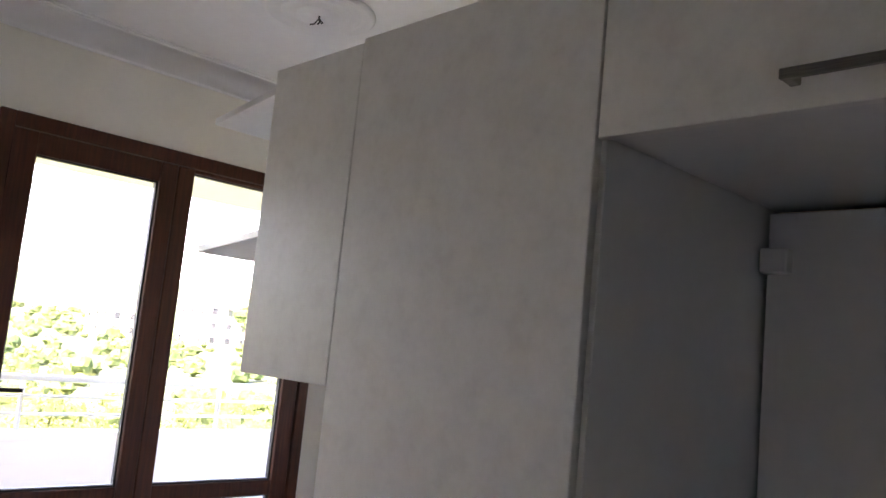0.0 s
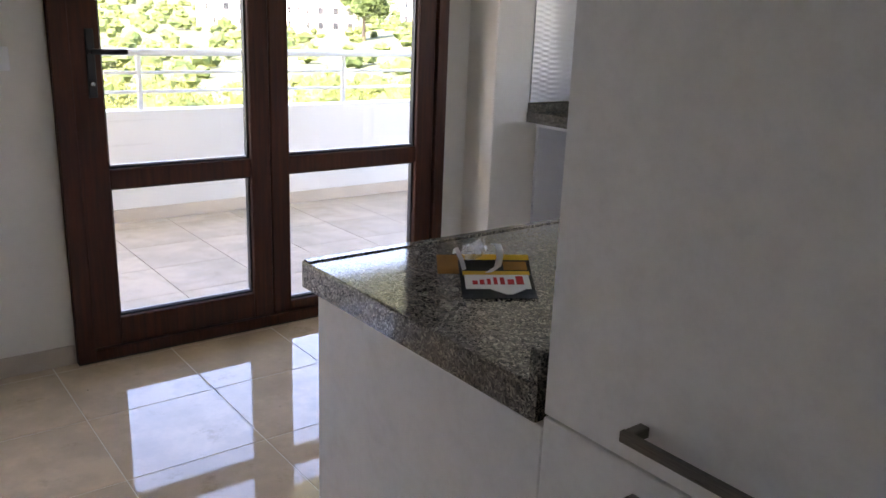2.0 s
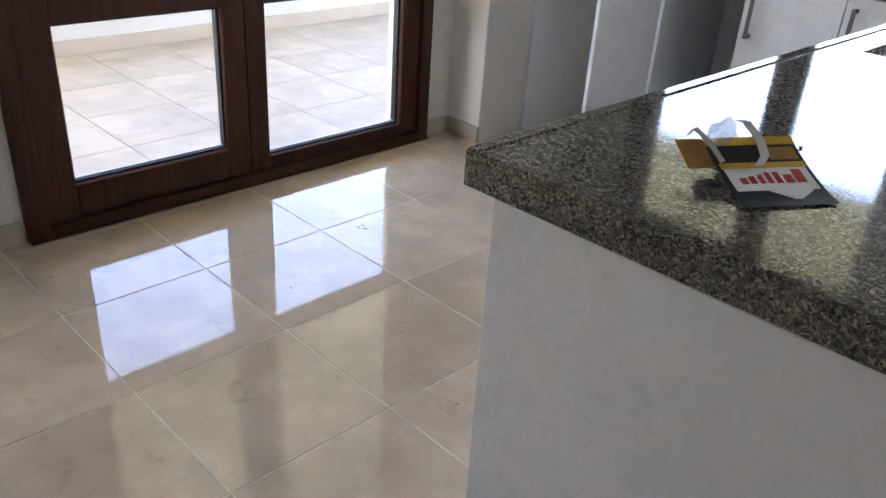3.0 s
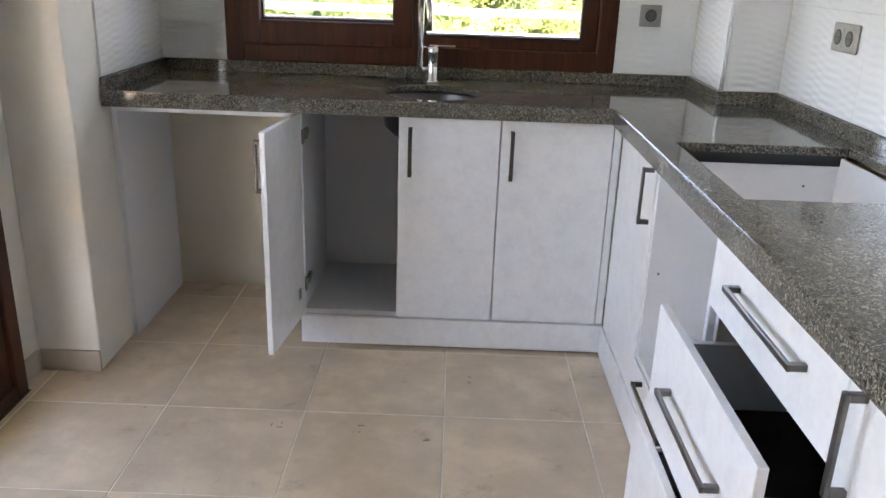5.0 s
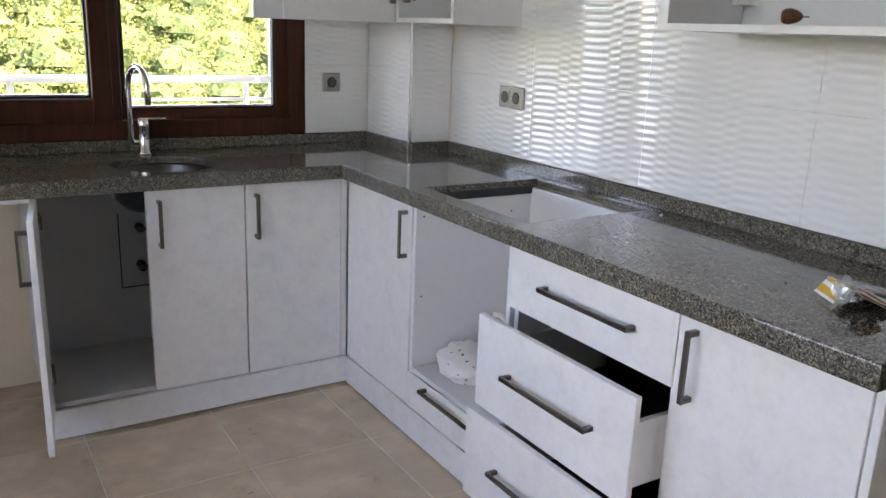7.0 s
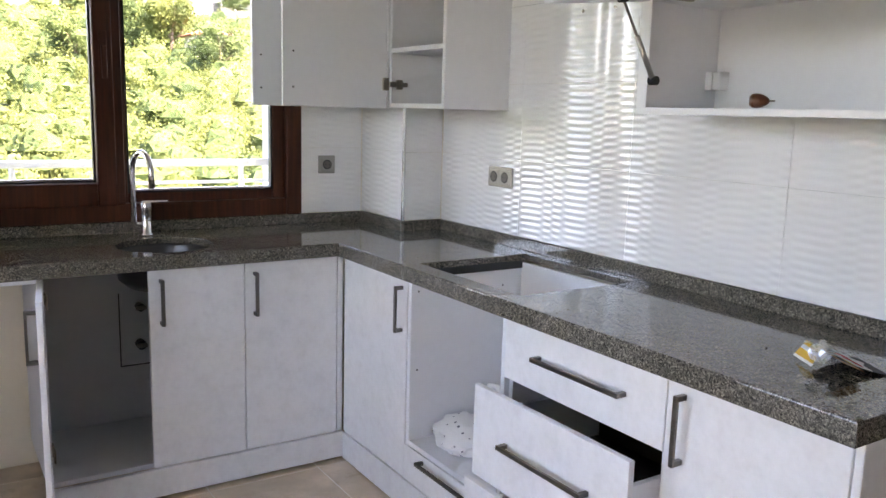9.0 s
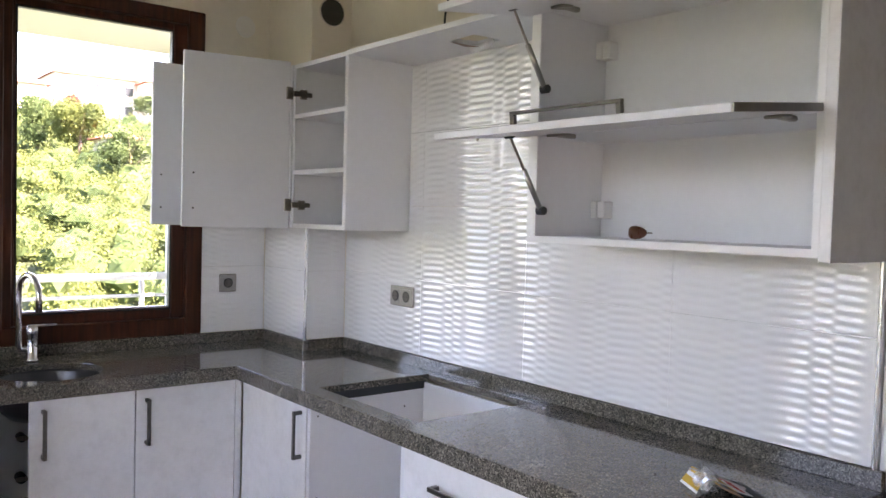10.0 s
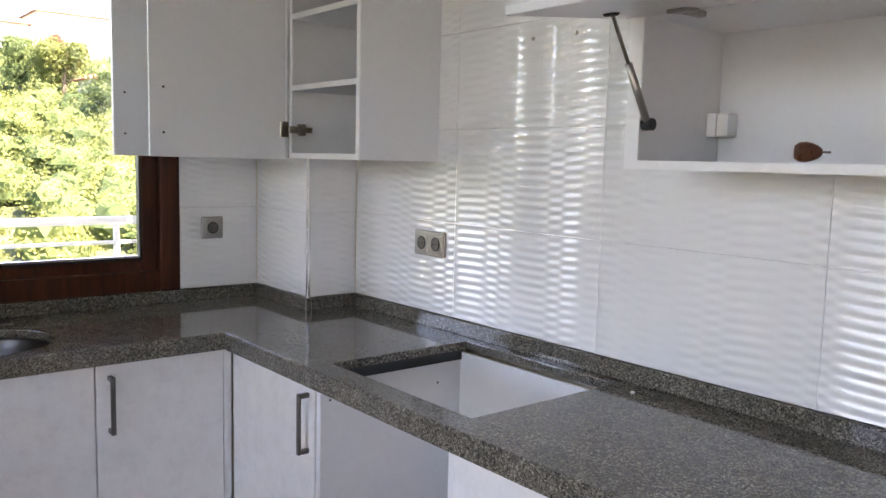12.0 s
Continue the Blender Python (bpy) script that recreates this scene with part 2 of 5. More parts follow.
M_BAG = make_bag()
M_FOIL2 = mottled("ochre_paper", (0.34, 0.155, 0.025), 0.5, 30, 0.2, 0.1)
M_RED = Mat("red_print", (0.55, 0.02, 0.02), 0.45).m
M_WOOD = mottled("brown_varnished_wood", (0.13, 0.045, 0.02), 0.28, 30, 0.3, 0.05)
M_FOIL = mottled("copper_coloured_foil", (0.25, 0.13, 0.07), 0.4, 30, 0.3, 0.2)
M_SOCK = mottled("dark_grey_socket_insert", (0.10, 0.09, 0.08), 0.4, 30, 0.1, 0)
M_GREY = mottled("grey_socket_metal", (0.36, 0.345, 0.325), 0.32, 30, 0.08, 0, 0.8)


# ---- builders ----
base_of = {}


def thing(name, loc, label, category, group="", kind=""):
    ob = new(name)
    ob.empty_display_size = 0.05
    ob.location = loc
    base_of[ob.name] = Vector(loc)
    return tagged(ob, label, category, group, kind)


def part(name, bm, material, parent=None, label="", smooth=False):
    """Links a bmesh, given in world metres, as one mesh object under parent."""
    me = bpy.data.meshes.new(name)
    o = base_of[parent.name] if parent else Vector((0, 0, 0))
    bmesh.ops.translate(bm, verts=bm.verts, vec=-o)
    bm.to_mesh(me)
    bm.free()
    me.materials.append(material)
    if smooth:
        for p in me.polygons:
            p.use_smooth = True
    ob = new(name, me)
    ob.parent = parent
    base_of[ob.name] = o
    return tagged(ob, label)


def solo(name, bm, material, label, category, kind="", group="", smooth=False):
    """A thing of one mesh, its origin at the middle of its base."""
    lo = [min(v.co[i] for v in bm.verts) for i in range(3)]
    hi = [max(v.co[i] for v in bm.verts) for i in range(3)]
    o = Vector(((lo[0] + hi[0]) / 2, (lo[1] + hi[1]) / 2, lo[2]))
    bmesh.ops.translate(bm, verts=bm.verts, vec=-o)
    me = bpy.data.meshes.new(name)
    bm.to_mesh(me)
    bm.free()
    me.materials.append(material)
    if smooth:
        for p in me.polygons:
            p.use_smooth = True
    ob = new(name, me)
    ob.location = o
    base_of[ob.name] = o
    return tagged(ob, label, category, group, kind)


def box(x0, x1, y0, y1, z0, z1, bev=0.0, bm=None):
    """Adds a box, its edges bevelled by bev, to bm."""
    own = bmesh.new()
    bmesh.ops.create_cube(own, size=1)
    s = Matrix.Diagonal((abs(x1 - x0), abs(y1 - y0), abs(z1 - z0), 1))
    bmesh.ops.transform(own, matrix=Matrix.Translation(((x0 + x1) / 2, (y0 + y1) / 2, (z0 + z1) / 2)) @ s, verts=own.verts)
    if bev:
        bmesh.ops.bevel(own, geom=own.edges[:], offset=bev, segments=1, affect='EDGES')
    return join(bm, own)


def join(bm, own):
    if bm is None:
        return own
    me = bpy.data.meshes.new("tmp")
    own.to_mesh(me)
    own.free()
    bm.from_mesh(me)
    bpy.data.meshes.remove(me)
    return bm


def tube(p, q, r, seg=12, bm=None, r2=None):
    """Adds a rod from p to q."""
    p, q = Vector(p), Vector(q)
    own = bmesh.new()
    bmesh.ops.create_cone(own, cap_ends=True, segments=seg, radius1=r, radius2=r if r2 is None else r2, depth=(q - p).length)
    m = Matrix.Translation((p + q) / 2) @ (q - p).to_track_quat('Z', 'Y').to_matrix().to_4x4()
    bmesh.ops.transform(own, matrix=m, verts=own.verts)
    return join(bm, own)


def swept(points, r, seg=10, bm=None):
    """Adds a bent pipe through points."""
    own = bm or bmesh.new()
    pts = [Vector(p) for p in points]
    rings = []
    side = None
    for i, p in enumerate(pts):
        d = (pts[min(i + 1, len(pts) - 1)] - pts[max(i - 1, 0)]).normalized()
        if side is None:
            side = d.orthogonal().normalized()
        side = (side - d * side.dot(d)).normalized()
        up = d.cross(side)
        rings.append([own.verts.new(p + (side * math.cos(a) + up * math.sin(a)) * r) for a in [2 * math.pi * j / seg for j in range(seg)]])
    for a, b in zip(rings, rings[1:]):
        for j in range(seg):
            own.faces.new((a[j], a[(j + 1) % seg], b[(j + 1) % seg], b[j]))
    own.faces.new(rings[0][::-1])
    own.faces.new(rings[-1])
    return own


def lathe(profile, centre, seg=40, bm=None):
    """Adds a turned shape from (radius, height) pairs."""
    own = bm or bmesh.new()
    c = Vector(centre)
    rings = []
    for r, h in profile:
        rings.append([own.verts.new(c + Vector((r * math.cos(a), r * math.sin(a), h))) for a in [2 * math.pi * j / seg for j in range(seg)]])
    for a, b in zip(rings, rings[1:]):
        for j in range(seg):
            own.faces.new((a[j], a[(j + 1) % seg], b[(j + 1) % seg], b[j]))
    return own


def turned(bm, pivot, axis, degrees):
    """Turns a bmesh round a line through pivot."""
    bmesh.ops.rotate(bm, verts=bm.verts, cent=pivot, matrix=Matrix.Rotation(radians(degrees), 3, axis))
    return bm


def bar_handle(mid, along, out, length):
    """A square bar handle on two short posts: mid is on the front's surface."""
    mid, a, o = Vector(mid), Vector(along), Vector(out)
    bm = None

    def blk(c, la, lo, w, bm):
        s = a.cross(o)
        ext = [abs(a[i]) * la + abs(o[i]) * lo + abs(s[i]) * w for i in range(3)]
        return box(c[0] - ext[0] / 2, c[0] + ext[0] / 2, c[1] - ext[1] / 2, c[1] + ext[1] / 2, c[2] - ext[2] / 2, c[2] + ext[2] / 2, 0.0012, bm)
    bm = blk(mid + o * 0.029, length, 0.008, 0.013, bm)
    for s in (-1, 1):
        bm = blk(mid + a * s * (length / 2 - 0.007) + o * 0.0125, 0.013, 0.0249, 0.0125, bm)
    return bm

# ---- the large structure ----
XW, CEIL = -2.47, 2.80
FX0, FY0, FT = -1.11, -1.016, 0.4335


def structure(name, bm, material, label, category):
    return solo(name, bm, material, label, category, "structure")


floor = structure("floor", box(XW - 0.02, 4.2, -7.0, 0.26, -0.25, -0.0012), M_GROUT, "beige tiled floor with pale joints", "floor")
# west wall with the balcony door opening, and an unseen opening added to light the living area
D0, D1, DT = -2.662, -0.955, 2.325
b = box(XW - 0.25, XW, D1, 0.25, -0.2, CEIL)
box(XW - 0.25, XW, D0, D1, DT, CEIL, 0, b)
box(XW - 0.25, XW, -3.6, D0, -0.2, CEIL, 0, b)
box(XW - 0.25, XW, -4.3, -3.6, 2.1, CEIL, 0, b)
box(XW - 0.25, XW, -7.0, -4.3, -0.2, CEIL, 0, b)
structure("wall_west", b, M_WALLW, "off-white painted wall round the balcony door", "wall")
# shallow pier between the balcony door and the sink run
structure("wall_pier", box(XW, -2.262, -0.81, 0, 0, CEIL, 0.004), M_WALLW, "off-white painted wall pier beside the sink run", "wall")
# north wall with the window opening
W0, W1, WB, WT = -2.005, -0.503, 0.944, 2.335
b = box(XW, W0, 0, 0.25, -0.2, CEIL)
box(W1, 0.2, 0, 0.25, -0.2, CEIL, 0, b)
box(W0, W1, 0, 0.25, -0.2, WB, 0, b)
box(W0, W1, 0, 0.25, WT, CEIL, 0, b)
structure("wall_north", b, M_WALL, "cream painted wall round the kitchen window", "wall")
structure("wall_chase", box(-0.195, 0, -0.388, 0, 0, CEIL), M_WALL, "cream boxed-in corner shaft with a flue hole", "wall")
b = box(0.0, 0.2, -2.07, 0, -0.2, CEIL)
box(0.2, 4.2, -2.07, -1.87, -0.2, CEIL, 0, b)
structure("wall_east", b, M_WALL, "cream painted kitchen wall", "wall")
b = box(4.2, 4.4, -7.0, -1.87, -0.2, CEIL)
box(XW - 0.25, 4.4, -7.2, -7.0, -0.2, CEIL, 0, b)
structure("wall_south", b, M_WALLW, "plain off-white walls of the living area", "wall")
structure("ceiling", box(XW - 0.25, 4.4, -7.2, 0.25, CEIL, CEIL + 0.2), M_CEIL, "smooth white painted ceiling", "ceiling")


def cornice(x0, y0, x1, y1, nx, ny, tall=0.122):
    """Plaster cove along a wall, tall metres high, between two fillets; n points into the room."""
    prof = [(0, tall), (0.010, tall), (0.010, tall - 0.012)]
    for i in range(1, 10):
        a = math.pi / 2 * i / 10
        prof.append((0.010 + 0.100 * (1 - math.cos(a)), 0.018 + (tall - 0.030) * (1 - math.sin(a))))
    prof += [(0.112, 0.018), (0.112, 0.008), (0.124, 0.008), (0.124, 0)]
    bm = bmesh.new()
    rows = [[bm.verts.new((x + nx * d, y + ny * d, CEIL - h)) for d, h in prof] for x, y in ((x0, y0), (x1, y1))]
    for i in range(len(prof) - 1):
        f = bm.faces.new((rows[0][i], rows[0][i + 1], rows[1][i + 1], rows[1][i]))
        f.smooth = 2 <= i <= 11
    bm.faces.new(rows[0])
    bm.faces.new(rows[1][::-1])
    bmesh.ops.recalc_face_normals(bm, faces=bm.faces)
    return structure("cornice", bm, M_CEIL, "white plaster cove cornice under the ceiling", "cornice")


cornice(XW, -7.0, XW, -0.81, 1, 0)
cornice(-2.262, 0, -0.195, 0, 0, -1)
cornice(-2.262, -0.81, -2.262, 0, 1, 0)
cornice(0, -2.07, 0, -0.388, -1, 0)
cornice(-0.195, -0.388, -0.195, 0, -1, 0)
cornice(-0.05, -2.07, 4.2, -2.07, 0, -1, 0.25)

# balcony: slab, parapet, roof slab
b = box(-4.85, XW - 0.02, -7.0, 2.0, -0.25, -0.02)
box(XW - 0.02, 0.4, 0.25, 2.0, -0.25, -0.02, 0, b)
structure("balcony_floor", b, M_GROUT, "beige tiled balcony floor", "balcony floor")
b = box(-4.75, -4.60, -7.0, 2.0, -0.25, 0.69, 0.004)
box(-4.60, 0.4, 1.80, 2.0, -0.25, 0.69, 0.004, b)
structure("balcony_parapet", b, M_OUT, "low white rendered balcony parapet", "parapet")
b = box(-4.9, XW - 0.25, -7.0, 2.05, 2.53, 2.9)
box(XW - 0.25, 0.6, 0.25, 2.05, 2.53, 2.9, 0, b)
structure("balcony_ceiling", b, M_SOFFIT, "cream painted underside of the balcony roof slab", "ceiling")
b = box(0.06, 0.45, 1.70, 2.0, -0.25, 2.53)
structure("balcony_pillar", b, M_OUT, "white rendered pillar at the balcony end", "pillar")
b = box(-4.60, -4.585, -7.0, 1.8, -0.012, 0.07)
structure("balcony_skirting", b, M_SKIRT, "beige skirting tiles along the parapet", "skirting")


def skirting(x0, x1, y0, y1, n):
    """Short skirting tiles laid along a wall."""
    bm = None
    for i in range(n):
        if abs(x1 - x0) > abs(y1 - y0):
            a, c = x0 + (x1 - x0) * i / n, x0 + (x1 - x0) * (i + 1) / n
            bm = box(a + 0.0012, c - 0.0012, y0, y1, 0, 0.075, 0.001, bm)
        else:
            a, c = y0 + (y1 - y0) * i / n, y0 + (y1 - y0) * (i + 1) / n
            bm = box(x0, x1, a + 0.0012, c - 0.0012, 0, 0.075, 0.001, bm)
    return structure("baseboard", bm, M_SKIRT, "beige ceramic skirting tiles", "baseboard")


skirting(XW, XW + 0.009, -3.6, D0 - 0.005, 3)
skirting(XW, XW + 0.009, D1 + 0.005, -0.82, 1)
skirting(XW + 0.0095, -2.262, -0.819, -0.81, 1)
skirting(-2.262, -2.263, -0.819, -0.56, 1)

# ---- balcony door: brown double door ----
door = thing("door_1", (XW, (D0 + D1) / 2, 0), "dark mahogany double balcony door with glazed panels", "door", kind="structure")
FXI, FXO = XW + 0.035, XW - 0.045


def bar(bm, y0, y1, z0, z1, x0=FXO, x1=FXI, bev=0.004):
    return box(x0, x1, y0, y1, z0, z1, bev, bm)


b = bar(None, D0, D0 + 0.065, 0.0, DT)
bar(b, D1 - 0.06, D1, 0.0, DT)
bar(b, D0 + 0.065, D1 - 0.06, DT - 0.065, DT)
bar(b, D0 + 0.065, D1 - 0.06, 0.0, 0.045)
part("door_frame", b, M_PVC, door)


def leaf(y0, y1, g0, g1, ZB, ZT, z0, name):
    """A door leaf: stiles, three rails and two panes, glass from g0 to g1."""
    xi, xo = XW + 0.02, XW - 0.045
    ZM0, ZM1 = 0.663, 0.736
    z1 = DT - 0.068
    bm = bar(None, y0, g0, z0, z1, xo, xi)
    bar(bm, g1, y1, z0, z1, xo, xi)
    for a, c in ((z0, ZB), (ZM0, ZM1), (ZT, z1)):
        bar(bm, g0, g1, a, c, xo, xi - 0.0025)
    lf = part("door_leaf", bm, M_PVC, door)
    # glazing beads and dark gaskets
    for a, c in ((ZB, ZM0), (ZM1, ZT)):
        gm = None
        for (p, q, r, s) in ((g0, g0 + 0.008, a, c), (g1 - 0.008, g1, a, c), (g0 + 0.008, g1 - 0.008, a, a + 0.008), (g0 + 0.008, g1 - 0.008, c - 0.008, c)):
            gm = box(XW - 0.03, XW - 0.004, p, q, r, s, 0, gm)
        part("gasket", gm, M_BLACK, lf)
        part("spacer", box(XW - 0.026, XW - 0.016, g0 + 0.008, g1 - 0.008, a + 0.0082, a + 0.012), M_GREY, lf)
        pane = part("pane", box(XW - 0.024, XW - 0.018, g0, g1, a, c), M_GLASS, lf, "clear glass pane")
        pane.visible_shadow = False
    return lf


leaf_l = leaf(D0 + 0.062, -1.852, -2.493, -1.936, 0.157, 2.163, 0.048, "left")
leaf(-1.848, D1 - 0.063, -1.765, -1.112, 0.092, 2.24, 0.048, "right")
# lever handle with long plate
b = box(XW + 0.02, XW + 0.028, -2.545, -2.515, 1.0, 1.24, 0.003)
box(XW + 0.028, XW + 0.06, -2.538, -2.522, 1.155, 1.17, 0.003, b)
box(XW + 0.05, XW + 0.065, -2.538, -2.41, 1.153, 1.171, 0.004, b)
part("door_handle", b, M_BLACK, leaf_l, "dark bronze lever handle on a long plate")
b = tube((XW + 0.026, -2.53, 1.05), (XW + 0.034, -2.53, 1.05), 0.008, 12)
part("lock_cylinder", b, M_CHROME, leaf_l)
structure("threshold", box(XW - 0.2, XW + 0.04, D0, D1, -0.006, 0.0035), M_GRIME, "thin dirty sill strip under the balcony door", "threshold")

# ---- kitchen window ----
win = thing("window_1", ((W0 + W1) / 2, 0, WB), "brown mahogany double window above the sink", "window", kind="structure")
b = box(W0, W0 + 0.07, -0.012, 0.06, WB, WT, 0.004)
box(W1 - 0.07, W1, -0.012, 0.06, WB, WT, 0.004, b)
box(W0 + 0.07, W1 - 0.07, -0.012, 0.06, WB, WB + 0.071, 0.004, b)
box(W0 + 0.07, W1 - 0.07, -0.012, 0.06, WT - 0.06, WT, 0.004, b)
box(-1.325, -1.25, -0.010, 0.06, WB + 0.071, WT - 0.06, 0.004, b)
part("window_frame", b, M_PVC, win)


def sash(x0, x1, z0, z1, g0, g1, h0, h1, y0, name):
    bm = box(x0, g0, y0, 0.055, z0, z1, 0.004)
    box(g1, x1, y0, 0.055, z0, z1, 0.004, bm)
    box(g0, g1, y0 + 0.002, 0.055, z0, h0, 0.004, bm)
    box(g0, g1, y0 + 0.002, 0.055, h1, z1, 0.004, bm)
    s = part(name, bm, M_PVC, win)
    gm = None
    for (p, q, r, t) in ((g0, g0 + 0.007, h0, h1), (g1 - 0.007, g1, h0, h1), (g0, g1, h0, h0 + 0.007), (g0, g1, h1 - 0.007, h1)):
        gm = box(p, q, 0.012, 0.04, r, t, 0, gm)
    part("gasket", gm, M_BLACK, s)
    part("spacer", box(g0 + 0.0072, g1 - 0.0072, 0.02, 0.04, h0 + 0.0072, h0 + 0.015), M_ALU, s)
    pane = part("pane", box(g0, g1, 0.028, 0.034, h0, h1), M_GLASS, s, "clear glass pane")
    pane.visible_shadow = False
    return s


ls = sash(W0 + 0.06, -1.285, WB + 0.066, WT - 0.055, -1.868, -1.356, 1.10, 2.21, -0.03, "opening_sash")
sash(-1.249, W1 - 0.071, WB + 0.072, WT - 0.061, -1.238, -0.632, 1.055, 2.245, 0.008, "fixed_sash")
b = box(-1.335, -1.305, -0.036, -0.03, 1.54, 1.68, 0.002)
box(-1.328, -1.312, -0.052, -0.036, 1.60, 1.62, 0.002, b)
box(-1.33, -1.31, -0.062, -0.05, 1.50, 1.625, 0.003, b)
part("window_handle", b, M_PVC, ls, "brown window handle turned down")
part("window_sill", box(W0, W1, 0.06, 0.30, WB - 0.03, WB + 0.01, 0.003), M_OUT, win)

# balcony railing
def railing(name, p, q, posts, n):
    """Tubular rail on posts along the parapet from p to q."""
    p, q = Vector(p), Vector(q)
    d = (q - p).normalized()
    t = thing(name, (p + q) / 2 + Vector((0, 0, 0.687)), "white tubular metal railing on the balcony parapet", "railing")
    part("handrail", tube(p + Vector((0, 0, 1.045)), q + Vector((0, 0, 1.045)), 0.024, 14), M_RAIL, t, smooth=True)
    for z in (0.80, 0.92):
        part("rail", tube(p + Vector((0, 0, z)), q + Vector((0, 0, z)), 0.011, 10), M_RAIL, t, smooth=True)
    for s in posts:
        c = p + d * s
        part("post", tube(c + Vector((0, 0, 0.687)), c + Vector((0, 0, 1.04)), 0.017, 10), M_RAIL, t, smooth=True)
    return t


railing("balcony_railing", (-4.675, -6.9, 0), (-4.675, 1.9, 0), [0.47, 1.95, 3.43, 4.45, 5.21, 5.97, 6.02, 6.69, 8.2], 8)
railing("balcony_railing", (-4.65, 1.9, 0), (0.06, 1.9, 0), [0.45, 1.80, 3.16, 4.52], 5)

# ---- kitchen: base units along the window ----
YF, XF = -0.547, -0.553          # outer face of the fronts
CT = 0.848                       # top of the units
N, E_, S_, W_ = (0, 1, 0), (1, 0, 0), (0, -1, 0), (-1, 0, 0)
UP = (0, 0, 1)


def carcass(name, x0, x1, y0, y1, z0, z1, opens, label, category, back=True, skip=()):
    """An open-fronted board carcass; opens is the side that is open."""
    t = thing(name, ((x0 + x1) / 2, (y0 + y1) / 2, z0), label, category)
    w = 0.018
    sides = []
    if opens in (S_,):
        sides = [("side_panel", (x0, x0 + w, y0, y1, z0, z1)), ("side_panel", (x1 - w, x1, y0, y1, z0, z1)),
                 ("bottom_board", (x0 + w, x1 - w, y0, y1, z0, z0 + w)), ("top_board", (x0 + w, x1 - w, y0, y1, z1 - w, z1)),
                 ("back_board", (x0 + w, x1 - w, y1 - 0.008, y1 - 0.0005, z0 + w, z1 - w))]
    else:
        sides = [("side_panel", (x0, x1, y0, y0 + w, z0, z1)), ("side_panel", (x0, x1, y1 - w, y1, z0, z1)),
                 ("bottom_board", (x0, x1, y0 + w, y1 - w, z0, z0 + w)), ("top_board", (x0, x1, y0 + w, y1 - w, z1 - w, z1)),
                 ("back_board", (x1 - 0.008, x1 - 0.0005, y0 + w, y1 - w, z0 + w, z1 - w))]
    for n, bx in sides:
        if n in skip:
            continue
        part(n, box(*bx, 0.0008), M_MELA, t)
    return t


def hinge(parent, at, along, out):
    """A small cup hinge: plate on the door and arm into the unit."""
    a, o = Vector(along), Vector(out)
    c = Vector(at)
    bm = None
    for off, la, lo, h in ((0.0, 0.030, 0.006, 0.050), (0.032, 0.034, 0.012, 0.022), (0.062, 0.030, 0.010, 0.038), (0.088, 0.028, 0.008, 0.018)):
        m = c + a * off
        ex = [abs(a[i]) * la / 2 + abs(o[i]) * lo / 2 for i in range(2)]
        bm = box(m.x - ex[0], m.x + ex[0], m.y - ex[1], m.y + ex[1], m.z - h / 2, m.z + h / 2, 0.002, bm)
    return part("hinge", bm, M_HINGE, parent, "nickel cup hinge")


sink_unit = carcass("sink_cabinet", -1.640, -0.957, -0.527, -0.035, 0.112, CT, S_, "white sink base cabinet with one door open", "cabinet", skip=("top_board",))
d = part("door", box(-1.296, -0.9575, YF, YF + 0.018, 0.119, 0.843, 0.0015), M_FRONT, sink_unit, "closed pearl-white door")
part("handle", bar_handle((-1.256, YF, 0.729), UP, S_, 0.165), M_STEEL, d, "brushed steel bar handle")
dm = turned(box(-1.638, -1.2985, YF, YF + 0.018, 0.119, 0.843, 0.0015), (-1.638, YF + 0.004, 0), 'Z', -97)
d = part("door", dm, M_FRONT, sink_unit, "door standing open at right angles")
hm = turned(bar_handle((-1.339, YF, 0.729), UP, S_, 0.165), (-1.638, YF + 0.004, 0), 'Z', -97)
part("handle", hm, M_STEEL, d, "brushed steel bar handle")
for z in (0.235, 0.765):
    hinge(sink_unit, (-1.617, -0.543, z), (0, 1, 0), (1, 0, 0))
part("sticker", turned(box(-1.60, -1.57, YF + 0.0185, YF + 0.0192, 0.195, 0.235), (-1.638, YF + 0.004, 0), 'Z', -97), M_GREY, d, "small printed sticker")

corner_unit = carcass("corner_cabinet", -0.955, -0.580, -0.527, -0.035, 0.112, CT, S_, "white base cabinet in the corner", "cabinet")
d = part("door", box(-0.9535, -0.582, YF, YF + 0.018, 0.119, 0.843, 0.0015), M_FRONT, corner_unit)
part("handle", bar_handle((-0.917, YF, 0.727), UP, S_, 0.165), M_STEEL, d, "brushed steel bar handle")
part("filler_strip", box(-0.579, -0.5535, YF + 0.003, YF + 0.02, 0.119, 0.843, 0.0012), M_FRONT, corner_unit)

niche_panel = solo("side_panel", box(-2.2605, -2.2425, -0.530, -0.03, 0.0, CT, 0.001), M_MELA, "white board panel closing the empty dishwasher bay", "panel")
solo("front_rail", box(-2.242, -1.6405, -0.552, -0.536, CT - 0.018, CT, 0.001), M_MELA, "thin white rail under the worktop", "rail")
plinth = solo("plinth", box(-1.636, -0.5525, YF - 0.012, YF + 0.006, 0.012, 0.1165, 0.0012), M_FRONT, "white plinth board under the sink run", "plinth")

